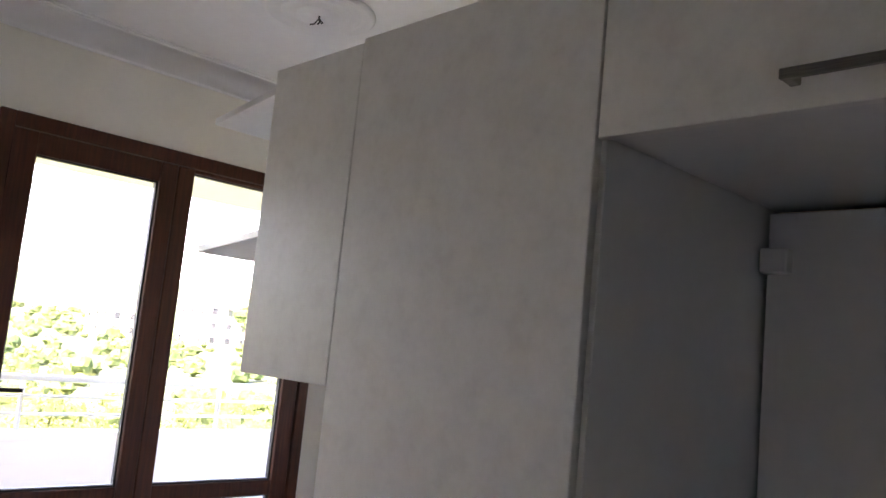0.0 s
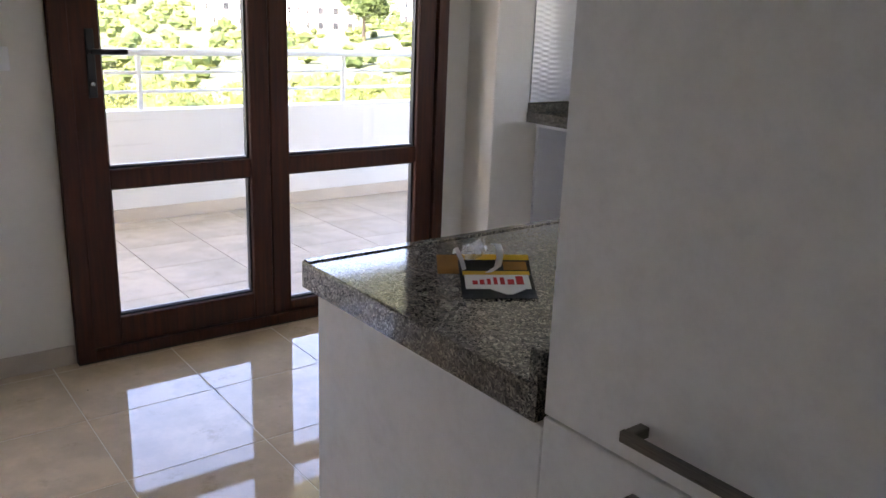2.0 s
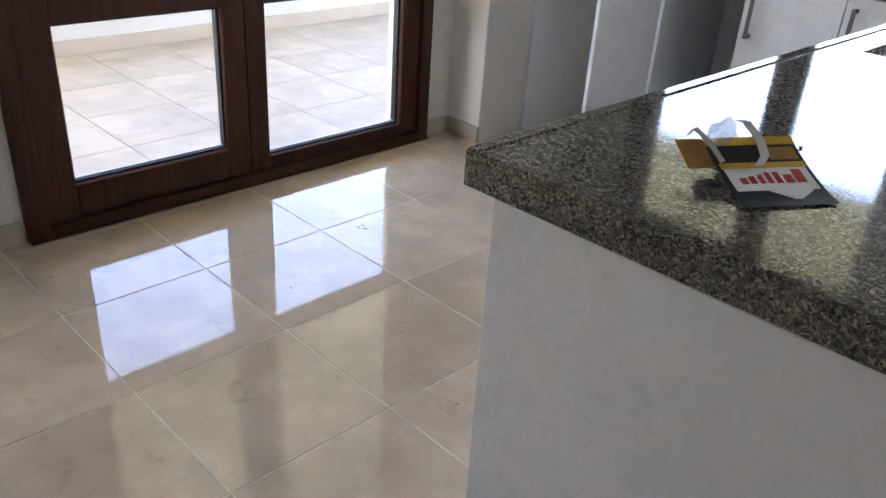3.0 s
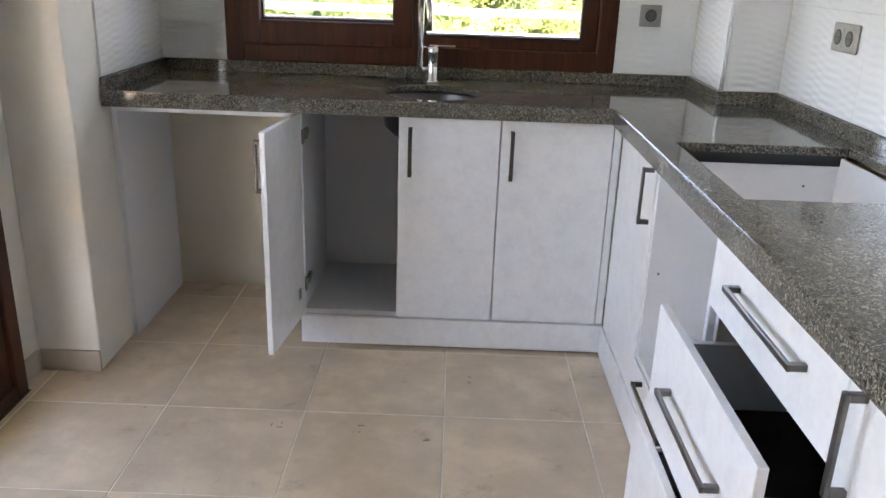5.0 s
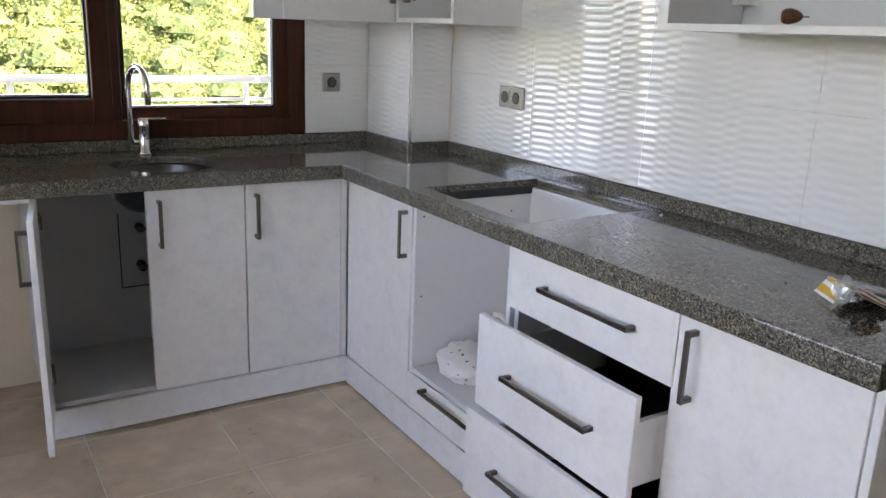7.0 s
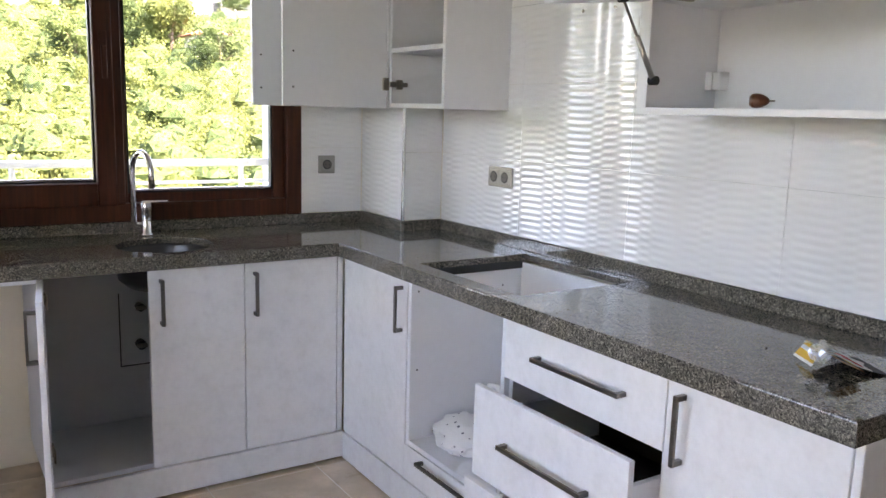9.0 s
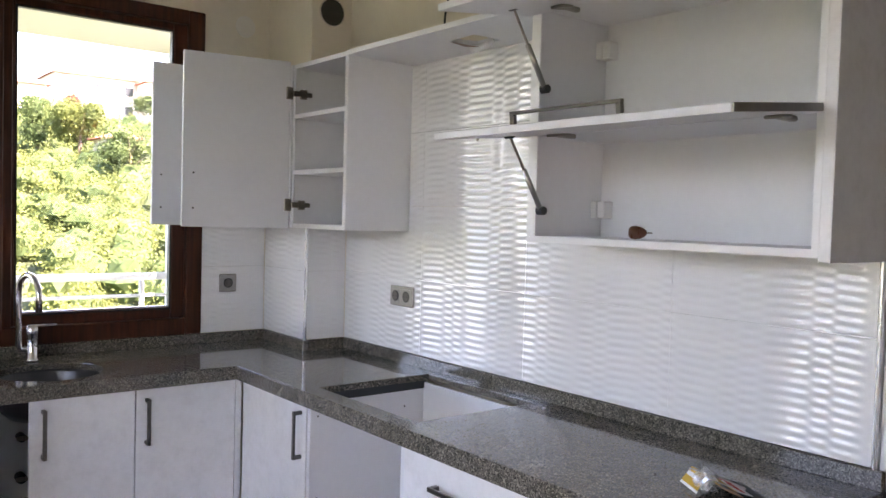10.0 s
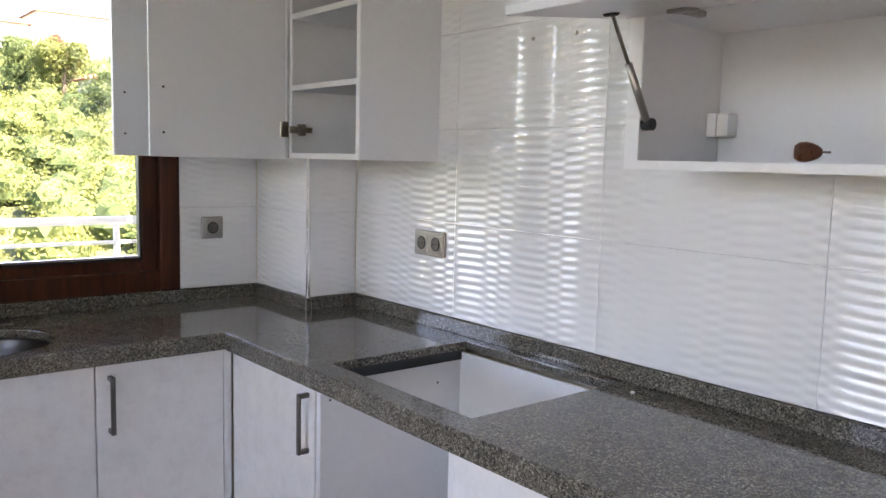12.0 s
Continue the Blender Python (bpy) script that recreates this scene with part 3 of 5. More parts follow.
# ---- base units along the tiled wall ----
cab4 = carcass("base_cabinet", -0.533, -0.035, -1.046, -0.585, 0.112, CT, W_, "white base cabinet with one closed door", "cabinet")
d = part("door", box(XF, XF + 0.018, -1.045, -0.568, 0.119, 0.843, 0.0015), M_FRONT, cab4)
part("handle", bar_handle((XF, -1.014, 0.731), UP, W_, 0.165), M_STEEL, d, "brushed steel bar handle")
part("filler_strip", box(XF + 0.003, XF + 0.02, -0.5655, -0.5485, 0.119, 0.843, 0.0012), M_FRONT, cab4)

oven = thing("oven_housing", (-0.3, -1.325, 0.112), "white built-in oven housing, empty, with a bottom drawer", "cabinet")
for y0, y1 in ((-1.068, -1.0485), (-1.6045, -1.586)):
    part("side_panel", box(-0.549, -0.06, y0, y1, 0.112, 0.8765 if y1 > -1.2 else CT, 0.001), M_MELA, oven)
part("shelf_board", box(-0.549, -0.06, -1.5855, -1.0685, 0.248, 0.266, 0.001), M_MELA, oven)
part("bottom_board", box(-0.533, -0.06, -1.5855, -1.0685, 0.112, 0.13, 0.001), M_MELA, oven)
d = part("drawer_front", box(XF - 0.002, XF + 0.0035, -1.603, -1.049, 0.119, 0.2475, 0.0015), M_FRONT, oven)
part("handle", bar_handle((XF, -1.323, 0.224), N, W_, 0.31), M_STEEL, d, "brushed steel bar handle")
for x, z in ((-0.52, 0.80), (-0.52, 0.52), (-0.40, 0.79), (-0.16, 0.79)):
    part("screw_hole", tube((x, -1.0675, z), (x, -1.0688, z), 0.0035, 8), M_BLACK, oven)
part("back_board", box(-0.075, -0.067, -1.5855, -1.0685, 0.40, 0.870), M_EDGE, oven)
# black strip added for the undercut shade below the slab's far edge
part("seal_strip", box(-0.518, -0.064, -1.0725, -1.0685, 0.848, 0.8765), M_BLACK, oven, "black strip standing in for shade under the hob cut-out")

drawers = carcass("drawer_cabinet", -0.533, -0.05, -2.2065, -1.6065, 0.112, CT, W_, "white drawer cabinet with two drawers pulled out", "cabinet", skip=("top_board",))


def drawer(x, z0, z1, label):
    f = part("drawer_front", box(x, x + 0.018, -2.2055, -1.6075, z0, z1, 0.0015), M_FRONT, drawers, label)
    part("handle", bar_handle((x, -1.921, z1 - 0.083 if z1 > 0.7 else z1 - 0.128), N, W_, 0.33), M_STEEL, f, "brushed steel bar handle")
    for y0, y1 in ((-2.186, -2.170), (-1.643, -1.627)):
        part("drawer_side", box(x + 0.0185, x + 0.46, y0, y1, z0 + 0.03, z1 - 0.075, 0.001), M_MELA, f)
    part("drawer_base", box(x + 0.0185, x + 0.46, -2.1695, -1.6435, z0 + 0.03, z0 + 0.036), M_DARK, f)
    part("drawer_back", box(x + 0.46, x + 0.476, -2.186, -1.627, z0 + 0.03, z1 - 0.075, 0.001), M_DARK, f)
    return f


drawer(XF, 0.660, 0.841, "closed top drawer")
drawer(-0.656, 0.390, 0.657, "pulled-out middle drawer")
drawer(-0.682, 0.119, 0.386, "slightly pulled-out bottom drawer")
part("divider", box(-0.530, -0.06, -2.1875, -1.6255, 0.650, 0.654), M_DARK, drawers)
# dark sheet added before the back board as shade inside the cabinet
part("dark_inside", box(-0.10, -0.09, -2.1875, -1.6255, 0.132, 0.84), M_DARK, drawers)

end_unit = carcass("end_cabinet", -0.533, -0.035, -2.642, -2.209, 0.112, CT, W_, "white base cabinet at the worktop's end", "cabinet")
d = part("door", box(XF, XF + 0.018, -2.6405, -2.209, 0.119, 0.843, 0.0015), M_FRONT, end_unit)
part("handle", bar_handle((XF, -2.258, 0.732), UP, W_, 0.165), M_STEEL, d, "brushed steel bar handle")
part("end_panel", box(XF, 0.0075, -2.6625, -2.6445, 0.003, CT, 0.0015), M_FRONT, end_unit, "full-height end panel")
solo("plinth", box(XF - 0.006, XF + 0.010, -2.644, -0.560, 0.006, 0.1165, 0.0012), M_FRONT, "white plinth board under the hob run", "plinth")

# ---- granite worktop ----
top = thing("worktop", (-1.2, -0.3, CT), "polished speckled grey-green granite worktop with upstand", "worktop")
C0, C1 = 0.852, 0.900
HX0, HX1, HY0, HY1 = -0.520, -0.058, -1.622, -1.075
SX, SY, SR = -1.191, -0.362, 0.172
bm = bmesh.new()


def loop(pts):
    vs = [bm.verts.new((x, y, C1)) for x, y in pts]
    for a, c in zip(vs, vs[1:] + vs[:1]):
        bm.edges.new((a, c))


loop([(-2.260, -0.003), (-2.260, -0.6), (-0.6, -0.6), (-0.6, -2.668), (0.0, -2.668), (0.0, -0.391), (-0.197, -0.391), (-0.197, -0.003)])
loop([(HX0, HY0), (HX1, HY0), (HX1, HY1), (HX0, HY1)])
loop([(SX + SR * math.cos(2 * math.pi * i / 48), SY + SR * math.sin(2 * math.pi * i / 48)) for i in range(48)])
bmesh.ops.triangle_fill(bm, use_beauty=True, use_dissolve=False, edges=bm.edges[:])
bmesh.ops.recalc_face_normals(bm, faces=bm.faces)
if bm.faces[0].normal.z < 0:
    bmesh.ops.reverse_faces(bm, faces=bm.faces)
ex = bmesh.ops.extrude_face_region(bm, geom=bm.faces[:])
bmesh.ops.translate(bm, verts=[v for v in ex["geom"] if isinstance(v, bmesh.types.BMVert)], vec=(0, 0, -0.023))
bmesh.ops.recalc_face_normals(bm, faces=bm.faces)
sharp = [e for e in bm.edges if len(e.link_faces) == 2 and e.calc_face_angle(0) > 1.0 and min(v.co.z for v in e.verts) > C1 - 0.001]
bmesh.ops.bevel(bm, geom=sharp, offset=0.003, segments=2, affect='EDGES', profile=0.6)
part("slab", bm, M_GRANITE, top)
NB = C1 - 0.023
part("nosing", box(-2.2595, -0.5703, -0.600, -0.570, C0, NB), M_GRANITE, top)
part("nosing", box(-0.600, -0.570, -2.668, -0.6001, C0, NB), M_GRANITE, top)
part("nosing", box(-0.5697, -0.0005, -2.668, -2.638, C0, NB), M_GRANITE, top)
# raised drip edge along the fronts
b = box(-2.258, -0.6, -0.5985, -0.580, C1 - 0.001, C1 + 0.003, 0.0012)
part("drip_edge", b, M_GRANITE, top)
part("drip_edge", box(-0.5985, -0.580, -2.666, -0.5985, C1 - 0.001, C1 + 0.003, 0.0012), M_GRANITE, top)
UZ = 0.944
for bx in ((-2.2385, -0.2175, -0.022, -0.002), (-0.2175, -0.197, -0.409, -0.002), (-0.2175 + 0.0205, -0.0005, -0.409, -0.390),
           (-0.0205, -0.0005, -2.666, -0.4095), (-2.2595, -2.239, -0.598, -0.002)):
    part("upstand", box(bx[0], bx[1], bx[2], bx[3], C1 - 0.001, UZ, 0.0025), M_GRANITE, top)

# ---- sink and tap ----
sink = thing("sink", (SX, SY, C1), "round brushed stainless steel sink set in granite", "sink")
part("bowl", lathe([(0.200, -0.0235), (0.184, -0.0240), (0.180, -0.034), (0.176, -0.06), (0.166, -0.12), (0.135, -0.15), (0.045, -0.158), (0.04, -0.163), (0.001, -0.163)], (SX, SY, C1), 48), M_SINK, sink, smooth=True)
part("drain", lathe([(0.04, -0.157), (0.038, -0.154), (0.012, -0.156), (0.001, -0.156)], (SX, SY, C1), 24), M_CHROME, sink, smooth=True)
part("waste_pipe", swept([(SX, SY, C1 - 0.16), (SX, SY, C1 - 0.30), (SX + 0.01, SY + 0.04, C1 - 0.36), (SX + 0.03, SY + 0.16, C1 - 0.36), (SX + 0.03, SY + 0.29, C1 - 0.36)], 0.02, 12), M_BLACK, sink, smooth=True)

for z, r in ((0.603, 0.016), (0.447, 0.019)):
    vv = thing("shut_off_valve", (-1.225, -0.06, z - 0.02), "small dark shut-off valve behind the sink cabinet", "valve", "valves under the sink")
    part("body", tube((-1.225, -0.044, z), (-1.225, -0.085, z), r, 14), M_BLACK, vv)
    part("lever", box(-1.245, -1.205, -0.095, -0.085, z - 0.008, z + 0.008, 0.002), M_HINGE, vv)
b = box(-1.303, -1.299, -0.0465, -0.0435, 0.355, 0.66)
box(-1.299, -1.12, -0.0465, -0.0435, 0.355, 0.359, 0, b)
solo("cutout_edge", b, M_GRIME, "dark outline of a service cut-out in the back board", "cut-out")

tap = thing("kitchen_tap", (-1.200, -0.115, C1), "chrome single-lever kitchen tap with a high swan neck", "tap")
TX, TY = -1.200, -0.115
part("body", lathe([(0.0, 0), (0.027, 0), (0.027, 0.006), (0.021, 0.012), (0.021, 0.10), (0.023, 0.104), (0.023, 0.128), (0.018, 0.134), (0.0, 0.134)], (TX, TY, C1), 24), M_CHROME, tap, smooth=True)
pts = [(TX - 0.005, TY, C1 + 0.045), (TX - 0.04, TY - 0.005, C1 + 0.047), (TX - 0.048, TY - 0.008, C1 + 0.06), (TX - 0.048, TY - 0.008, C1 + 0.24)]
for i in range(1, 13):
    a = math.pi * i / 12
    pts.append((TX - 0.048 + 0.018 * (1 - math.cos(a)), TY - 0.008 - 0.075 * (1 - math.cos(a)), C1 + 0.255 + 0.075 * math.sin(a)))
pts.append((TX - 0.012, TY - 0.16, C1 + 0.20))
part("spout", swept(pts, 0.0115, 14), M_CHROME, tap, smooth=True)
part("lever", box(TX - 0.016, TX + 0.085, TY - 0.012, TY + 0.012, C1 + 0.129, C1 + 0.138, 0.003), M_CHROME, tap)

# ---- wall units ----
UB, UT = 1.423, 2.085
nc = thing("wall_cabinet", (-0.15, -0.655, UB), "white wall cabinet with its door open on three shelves", "cabinet")
for y0, y1 in ((-0.860, -0.843), (-0.459, -0.443)):
    part("side_panel", box(-0.302, -0.0085, y0, y1, UB, UT, 0.001), M_MELA, nc)
for z in (UB, 1.640, 1.866, UT - 0.017):
    part("shelf", box(-0.300, -0.016, -0.8425, -0.4595, z, z + 0.017, 0.001), M_MELA, nc)
part("back_board", box(-0.0155, -0.0085, -0.8425, -0.4595, UB + 0.018, UT - 0.018), M_MELA, nc)
b = None
for z in (UB, 1.640, 1.866, UT - 0.017):
    b = box(-0.3035, -0.3005, -0.843, -0.459, z, z + 0.017, 0.0005, b)
box(-0.3055, -0.3025, -0.860, -0.8435, UB, UT, 0.0005, b)
part("edge_band", b, M_EDGE, nc)
dm = turned(box(-0.331, -0.313, -0.866, -0.447, UB - 0.004, UT + 0.009, 0.0015), (-0.322, -0.447, 0), 'Z', -101)
d = part("door", dm, M_MELA, nc, "open door seen from its white inside")
for z in (1.492, 1.628):
    part("screw_hole", turned(tube((-0.3125, -0.825, z), (-0.3115, -0.825, z), 0.004, 8), (-0.322, -0.447, 0), 'Z', -101), M_GRIME, d)
for z in (1.515, 1.965):
    hinge(nc, (-0.335, -0.4705, z), (1, 0, 0), (0, 1, 0))

nc2 = thing("wall_cabinet", (-0.25, -0.22, UB), "shallow white wall cabinet before the corner shaft, door open", "cabinet")
for y0, y1 in ((-0.4415, -0.425), (-0.034, -0.017)):
    part("side_panel", box(-0.310, -0.205, y0, y1, UB, UT, 0.001), M_MELA, nc2)
for z in (UB, UT - 0.017):
    part("shelf", box(-0.308, -0.205, -0.4245, -0.0345, z, z + 0.017, 0.001), M_MELA, nc2)
dm = box(-0.737, -0.330, -0.047, -0.029, UB - 0.004, UT + 0.009, 0.0015)
d = part("door", dm, M_MELA, nc2, "open door lying along the window wall")
for z in (1.492, 1.628):
    part("screw_hole", tube((-0.70, -0.0475, z), (-0.70, -0.0468, z), 0.004, 8), M_GRIME, d)

# board over the hood bay, with a rough cut-out
hb = thing("hood_bay_board", (-0.15, -1.34, 2.067), "white board over the empty hood bay with a rough cut-out", "shelf")
bm = bmesh.new()


def loop2(pts, z):
    vs = [bm.verts.new((x, y, z)) for x, y in pts]
    for a, c in zip(vs, vs[1:] + vs[:1]):
        bm.edges.new((a, c))


loop2([(-0.310, -1.7990), (-0.0005, -1.7990), (-0.0005, -0.867), (-0.310, -0.867)], 2.085)
loop2([(-0.20, -1.44), (-0.085, -1.45), (-0.075, -1.32), (-0.13, -1.30), (-0.19, -1.31)], 2.085)
bmesh.ops.triangle_fill(bm, use_beauty=True, use_dissolve=False, edges=bm.edges[:])
ex = bmesh.ops.extrude_face_region(bm, geom=bm.faces[:])
bmesh.ops.translate(bm, verts=[v for v in ex["geom"] if isinstance(v, bmesh.types.BMVert)], vec=(0, 0, -0.017))
bmesh.ops.recalc_face_normals(bm, faces=bm.faces)
part("board", bm, M_MELA, hb)
part("edge_band", box(-0.3125, -0.3102, -1.7990, -0.867, 2.068, 2.085), M_EDGE, hb)
bm = bmesh.new()
vs = [bm.verts.new(v) for v in ((-0.195, -1.31, 2.066), (-0.075, -1.33, 2.064), (-0.13, -1.40, 2.045), (-0.205, -1.36, 2.052), (-0.15, -1.345, 2.050))]
for f in ((0, 1, 4), (1, 2, 4), (2, 3, 4), (3, 0, 4)):
    bm.faces.new([vs[i] for i in f])
bmesh.ops.solidify(bm, geom=bm.faces[:], thickness=0.0015)
part("torn_foil", bm, M_FOIL, hb, "torn brown foil hanging in the cut-out")
part("cable_sleeve", swept([(-0.10, -1.42, 2.075), (-0.105, -1.40, 2.055), (-0.12, -1.37, 2.046), (-0.125, -1.35, 2.05)], 0.014, 10), M_PLAST, hb, "white plastic sleeve end", smooth=True)
solo("cable", swept([(-0.02, -1.08, 2.0855), (-0.025, -1.07, 2.15), (-0.02, -1.065, 2.22), (-0.03, -1.09, 2.27), (-0.02, -1.11, 2.31), (-0.004, -1.12, 2.36)], 0.004, 8), M_BLACK, "thin dark cable hanging from the wall above the board", "cable", smooth=True)

# flap cabinet
fc = thing("flap_wall_cabinet", (-0.155, -2.245, 1.418), "white wall cabinet with two lifted flap doors", "cabinet")
part("side_panel", box(-0.288, -0.0085, -1.8345, -1.8000, 1.420, 2.076, 0.001), M_MELA, fc)
part("side_panel", box(-0.288, -0.0085, -2.6365, -2.6185, 1.420, 2.076, 0.001), M_MELA, fc)
part("outer_panel", box(-0.299, 0.0070, -2.6630, -2.6375, 1.411, 2.078, 0.0015), M_FRONT, fc, "pearl-white decorative side panel")
for z in (1.420, 1.712, 2.059):
    part("shelf", box(-0.287, -0.016, -2.618, -1.835, z, z + 0.017, 0.001), M_MELA, fc)
part("back_board", box(-0.0155, -0.0085, -2.618, -1.835, 1.437, 2.059), M_MELA, fc)
b = box(-0.2905, -0.2885, -2.6365, -1.8005, 1.420, 1.437)
box(-0.2905, -0.2885, -2.6365, -2.6185, 1.4375, 2.076, 0, b)
box(-0.2905, -0.2885, -1.834, -1.8005, 1.4375, 2.076, 0, b)
part("edge_band", b, M_EDGE, fc)


def flap(zh, drop, handle):
    """A lifted flap, hinged at height zh, its free edge lower by drop."""
    ang = math.degrees(math.asin(drop / 0.319))
    piv = (-0.294, 0, zh)

    def tilt(q):
        return turned(q, piv, 'Y', -ang)
    f = part("flap_door", tilt(box(-0.622, -0.294, -2.632, -1.790, zh - 0.009, zh + 0.009, 0.0015)), M_MELA, fc, "lifted flap with a white inside")
    if handle:
        part("handle", tilt(bar_handle((-0.570, -2.188, zh + 0.009), N, UP, 0.33)), M_STEEL, f, "brushed steel bar handle")
    if handle:
        part("edge_profile", tilt(box(-0.618, -0.298, -2.635, -2.6325, zh - 0.008, zh + 0.008)), M_GREY, f, "grey edge of the flap")
    for y in (-1.95, -2.56):
        bm = tilt(box(-0.360, -0.310, y - 0.02, y + 0.02, zh - 0.017, zh - 0.0095, 0.003))
        box(-0.330, -0.270, y - 0.009, y + 0.009, zh - 0.022, zh - 0.010, 0.003, bm)
        part("hinge", bm, M_HINGE, f, "nickel cup hinge")
    p, q = Vector((-0.425, -1.862, zh - 0.018)), Vector((-0.285, -1.850, zh - 0.215))
    s = part("gas_strut", tube(p.lerp(q, 0.45), q, 0.0075, 12), M_GREY, f, "grey gas strut", smooth=True)
    part("strut_rod", tube(p, p.lerp(q, 0.46), 0.0035, 8), M_HINGE, s)
    part("strut_end", tube(p + Vector((0, -0.012, 0)), p + Vector((0, 0.012, 0)), 0.011, 12), M_BLACK, s)
    part("strut_end", tube(q + Vector((0, -0.012, 0)), q + Vector((0, 0.010, 0)), 0.012, 12), M_BLACK, s)
    return f


flap(1.722, 0.034, True)
flap(2.056, 0.042, False)
for z in (1.516, 1.980):
    b = box(-0.058, -0.0165, -1.8815, -1.835, z - 0.025, z + 0.025, 0.003)
    box(-0.062, -0.0575, -1.8575, -1.835, z - 0.025, z + 0.025, 0.001, b)
    part("hanger_cover", b, M_PLAST, fc, "white plastic hanger cover")

# wooden tool handle left on the shelf
tool = thing("wooden_tool", (-0.235, -2.150, 1.437), "small brown wooden tool handle lying on the shelf", "tool")
dirn = Vector((0.55, -0.83, 0))
b = bmesh.new()
prof = [(0.001, 0), (0.011, 0.001), (0.0165, 0.008), (0.0175, 0.018), (0.0155, 0.028), (0.011, 0.038), (0.006, 0.044), (0.001, 0.045)]
lathe(prof, (0, 0, 0), 18, b)
m = Matrix.Translation((-0.268, -2.140, 1.4565)) @ dirn.to_track_quat('Z', 'Y').to_matrix().to_4x4()
bmesh.ops.transform(b, matrix=m, verts=b.verts)
part("handle", b, M_WOOD, tool, smooth=True)
p = Vector((-0.268, -2.140, 1.4565))
part("tip", tube(p + dirn * 0.044, p + dirn * 0.058, 0.002, 8), M_HINGE, tool)

# ---- tall units facing the living area ----
TF = -2.664
tall = thing("tall_cabinet", (0.30, -2.37, 0.003), "tall pearl-white larder cabinet beside the fridge bay", "cabinet")
part("body", box(0.0015, 0.5755, TF + 0.020, -2.075, 0.003, 2.083, 0.001), M_MELA, tall)
d = part("door", box(0.0095, 0.574, TF, TF + 0.018, 0.868, 2.086, 0.0015), M_FRONT, tall)
part("handle", bar_handle((0.315, TF, 0.913), E_, S_, 0.33), M_STEEL, d, "brushed steel bar handle")
for z0, z1 in ((0.495, 0.864), (0.10, 0.491)):
    d = part("drawer_front", box(0.0095, 0.574, TF, TF + 0.018, z0, z1, 0.0015), M_FRONT, tall)
    part("handle", bar_handle((0.315, TF, z1 - 0.035), E_, S_, 0.33), M_STEEL, d, "brushed steel bar handle")
fr = thing("fridge_housing", (0.9, -2.37, 0.003), "white housing of an empty fridge bay with overhead flap", "cabinet")
part("side_panel", box(0.577, 0.587, TF + 0.012, -2.075, 0.003, 1.818, 0.001), M_MELA, fr)
part("side_panel", box(1.212, 1.230, TF + 0.004, -2.075, 0.003, 2.083, 0.001), M_MELA, fr)
part("overhead_box", box(0.577, 1.2115, TF + 0.020, -2.075, 1.819, 2.083, 0.001), M_MELA, fr)
d = part("overhead_door", box(0.578, 1.2105, TF, TF + 0.018, 1.815, 2.086, 0.0015), M_FRONT, fr)
part("handle", bar_handle((1.012, TF, 1.850), E_, S_, 0.33), M_STEEL, d, "brushed steel bar handle")
part("back_board", box(0.598, 1.2115, -2.145, -2.135, 0.003, 1.803, 0.002), M_MELA, fr, "loose back board")
b = box(0.5955, 0.645, -2.175, -2.145, 1.690, 1.735, 0.003)
part("hanger_cover", b, M_PLAST, fr, "white plastic hanger cover")

# aluminium corner trims of the tiling
structure("trim", box(-0.0095, 0.001, -2.6435, -2.637, UZ, 1.414, 0.001), M_ALU, "slim bright aluminium tile edge trim", "trim")
structure("trim", box(-0.2065, -0.1955, -0.3995, -0.3885, UZ, UB - 0.002, 0.001), M_ALU, "slim aluminium corner trim on the shaft", "trim")


for y, z in ((-1.256, 1.76), (-1.408, 1.76)):
    sc = tube((-0.0075, y, z), (-0.0115, y, z), 0.0055, 10)
    solo("wall_screw", sc, M_HINGE, "single screw head in the white wave tiles", "screw", group="screws in the tiles")


# ---- sockets, switch, flue hole, ceiling ----
def socket(at, out, n, name, label):
    """A metal socket plate with n round inserts, on a wall at at, facing out."""
    o, c = Vector(out), Vector(at)
    a = Vector((-o.y, o.x, 0))
    t = thing(name, at, label, "socket")

    def blk(m, w, d, h, bev):
        e = [abs(a[i]) * w / 2 + abs(o[i]) * d / 2 for i in range(2)]
        return box(m.x - e[0], m.x + e[0], m.y - e[1], m.y + e[1], m.z - h / 2, m.z + h / 2, bev)
    w = 0.08 if n == 1 else 0.152
    part("plate", blk(c + o * 0.005, w, 0.010, 0.08, 0.003), M_GREY, t)
    for i in range(n):
        m = c + a * ((i - (n - 1) / 2) * 0.071)
        ins = part("insert", blk(m + o * 0.0105, 0.055, 0.003, 0.055, 0.001), M_GREY, t)
        part("ring", tube(m + o * 0.0115, m + o * 0.0135, 0.0215, 24), M_BLACK, ins)
        part("recess", tube(m + o * 0.013, m + o * 0.0145, 0.0175, 24), M_SOCK, ins)
        hb_ = tube(m + o * 0.014 + a * 0.0085, m + o * 0.0152 + a * 0.0085, 0.0028, 8)
        tube(m + o * 0.014 - a * 0.0085, m + o * 0.0152 - a * 0.0085, 0.0028, 8, hb_)
        part("pin_holes", hb_, M_BLACK, ins)
    return t


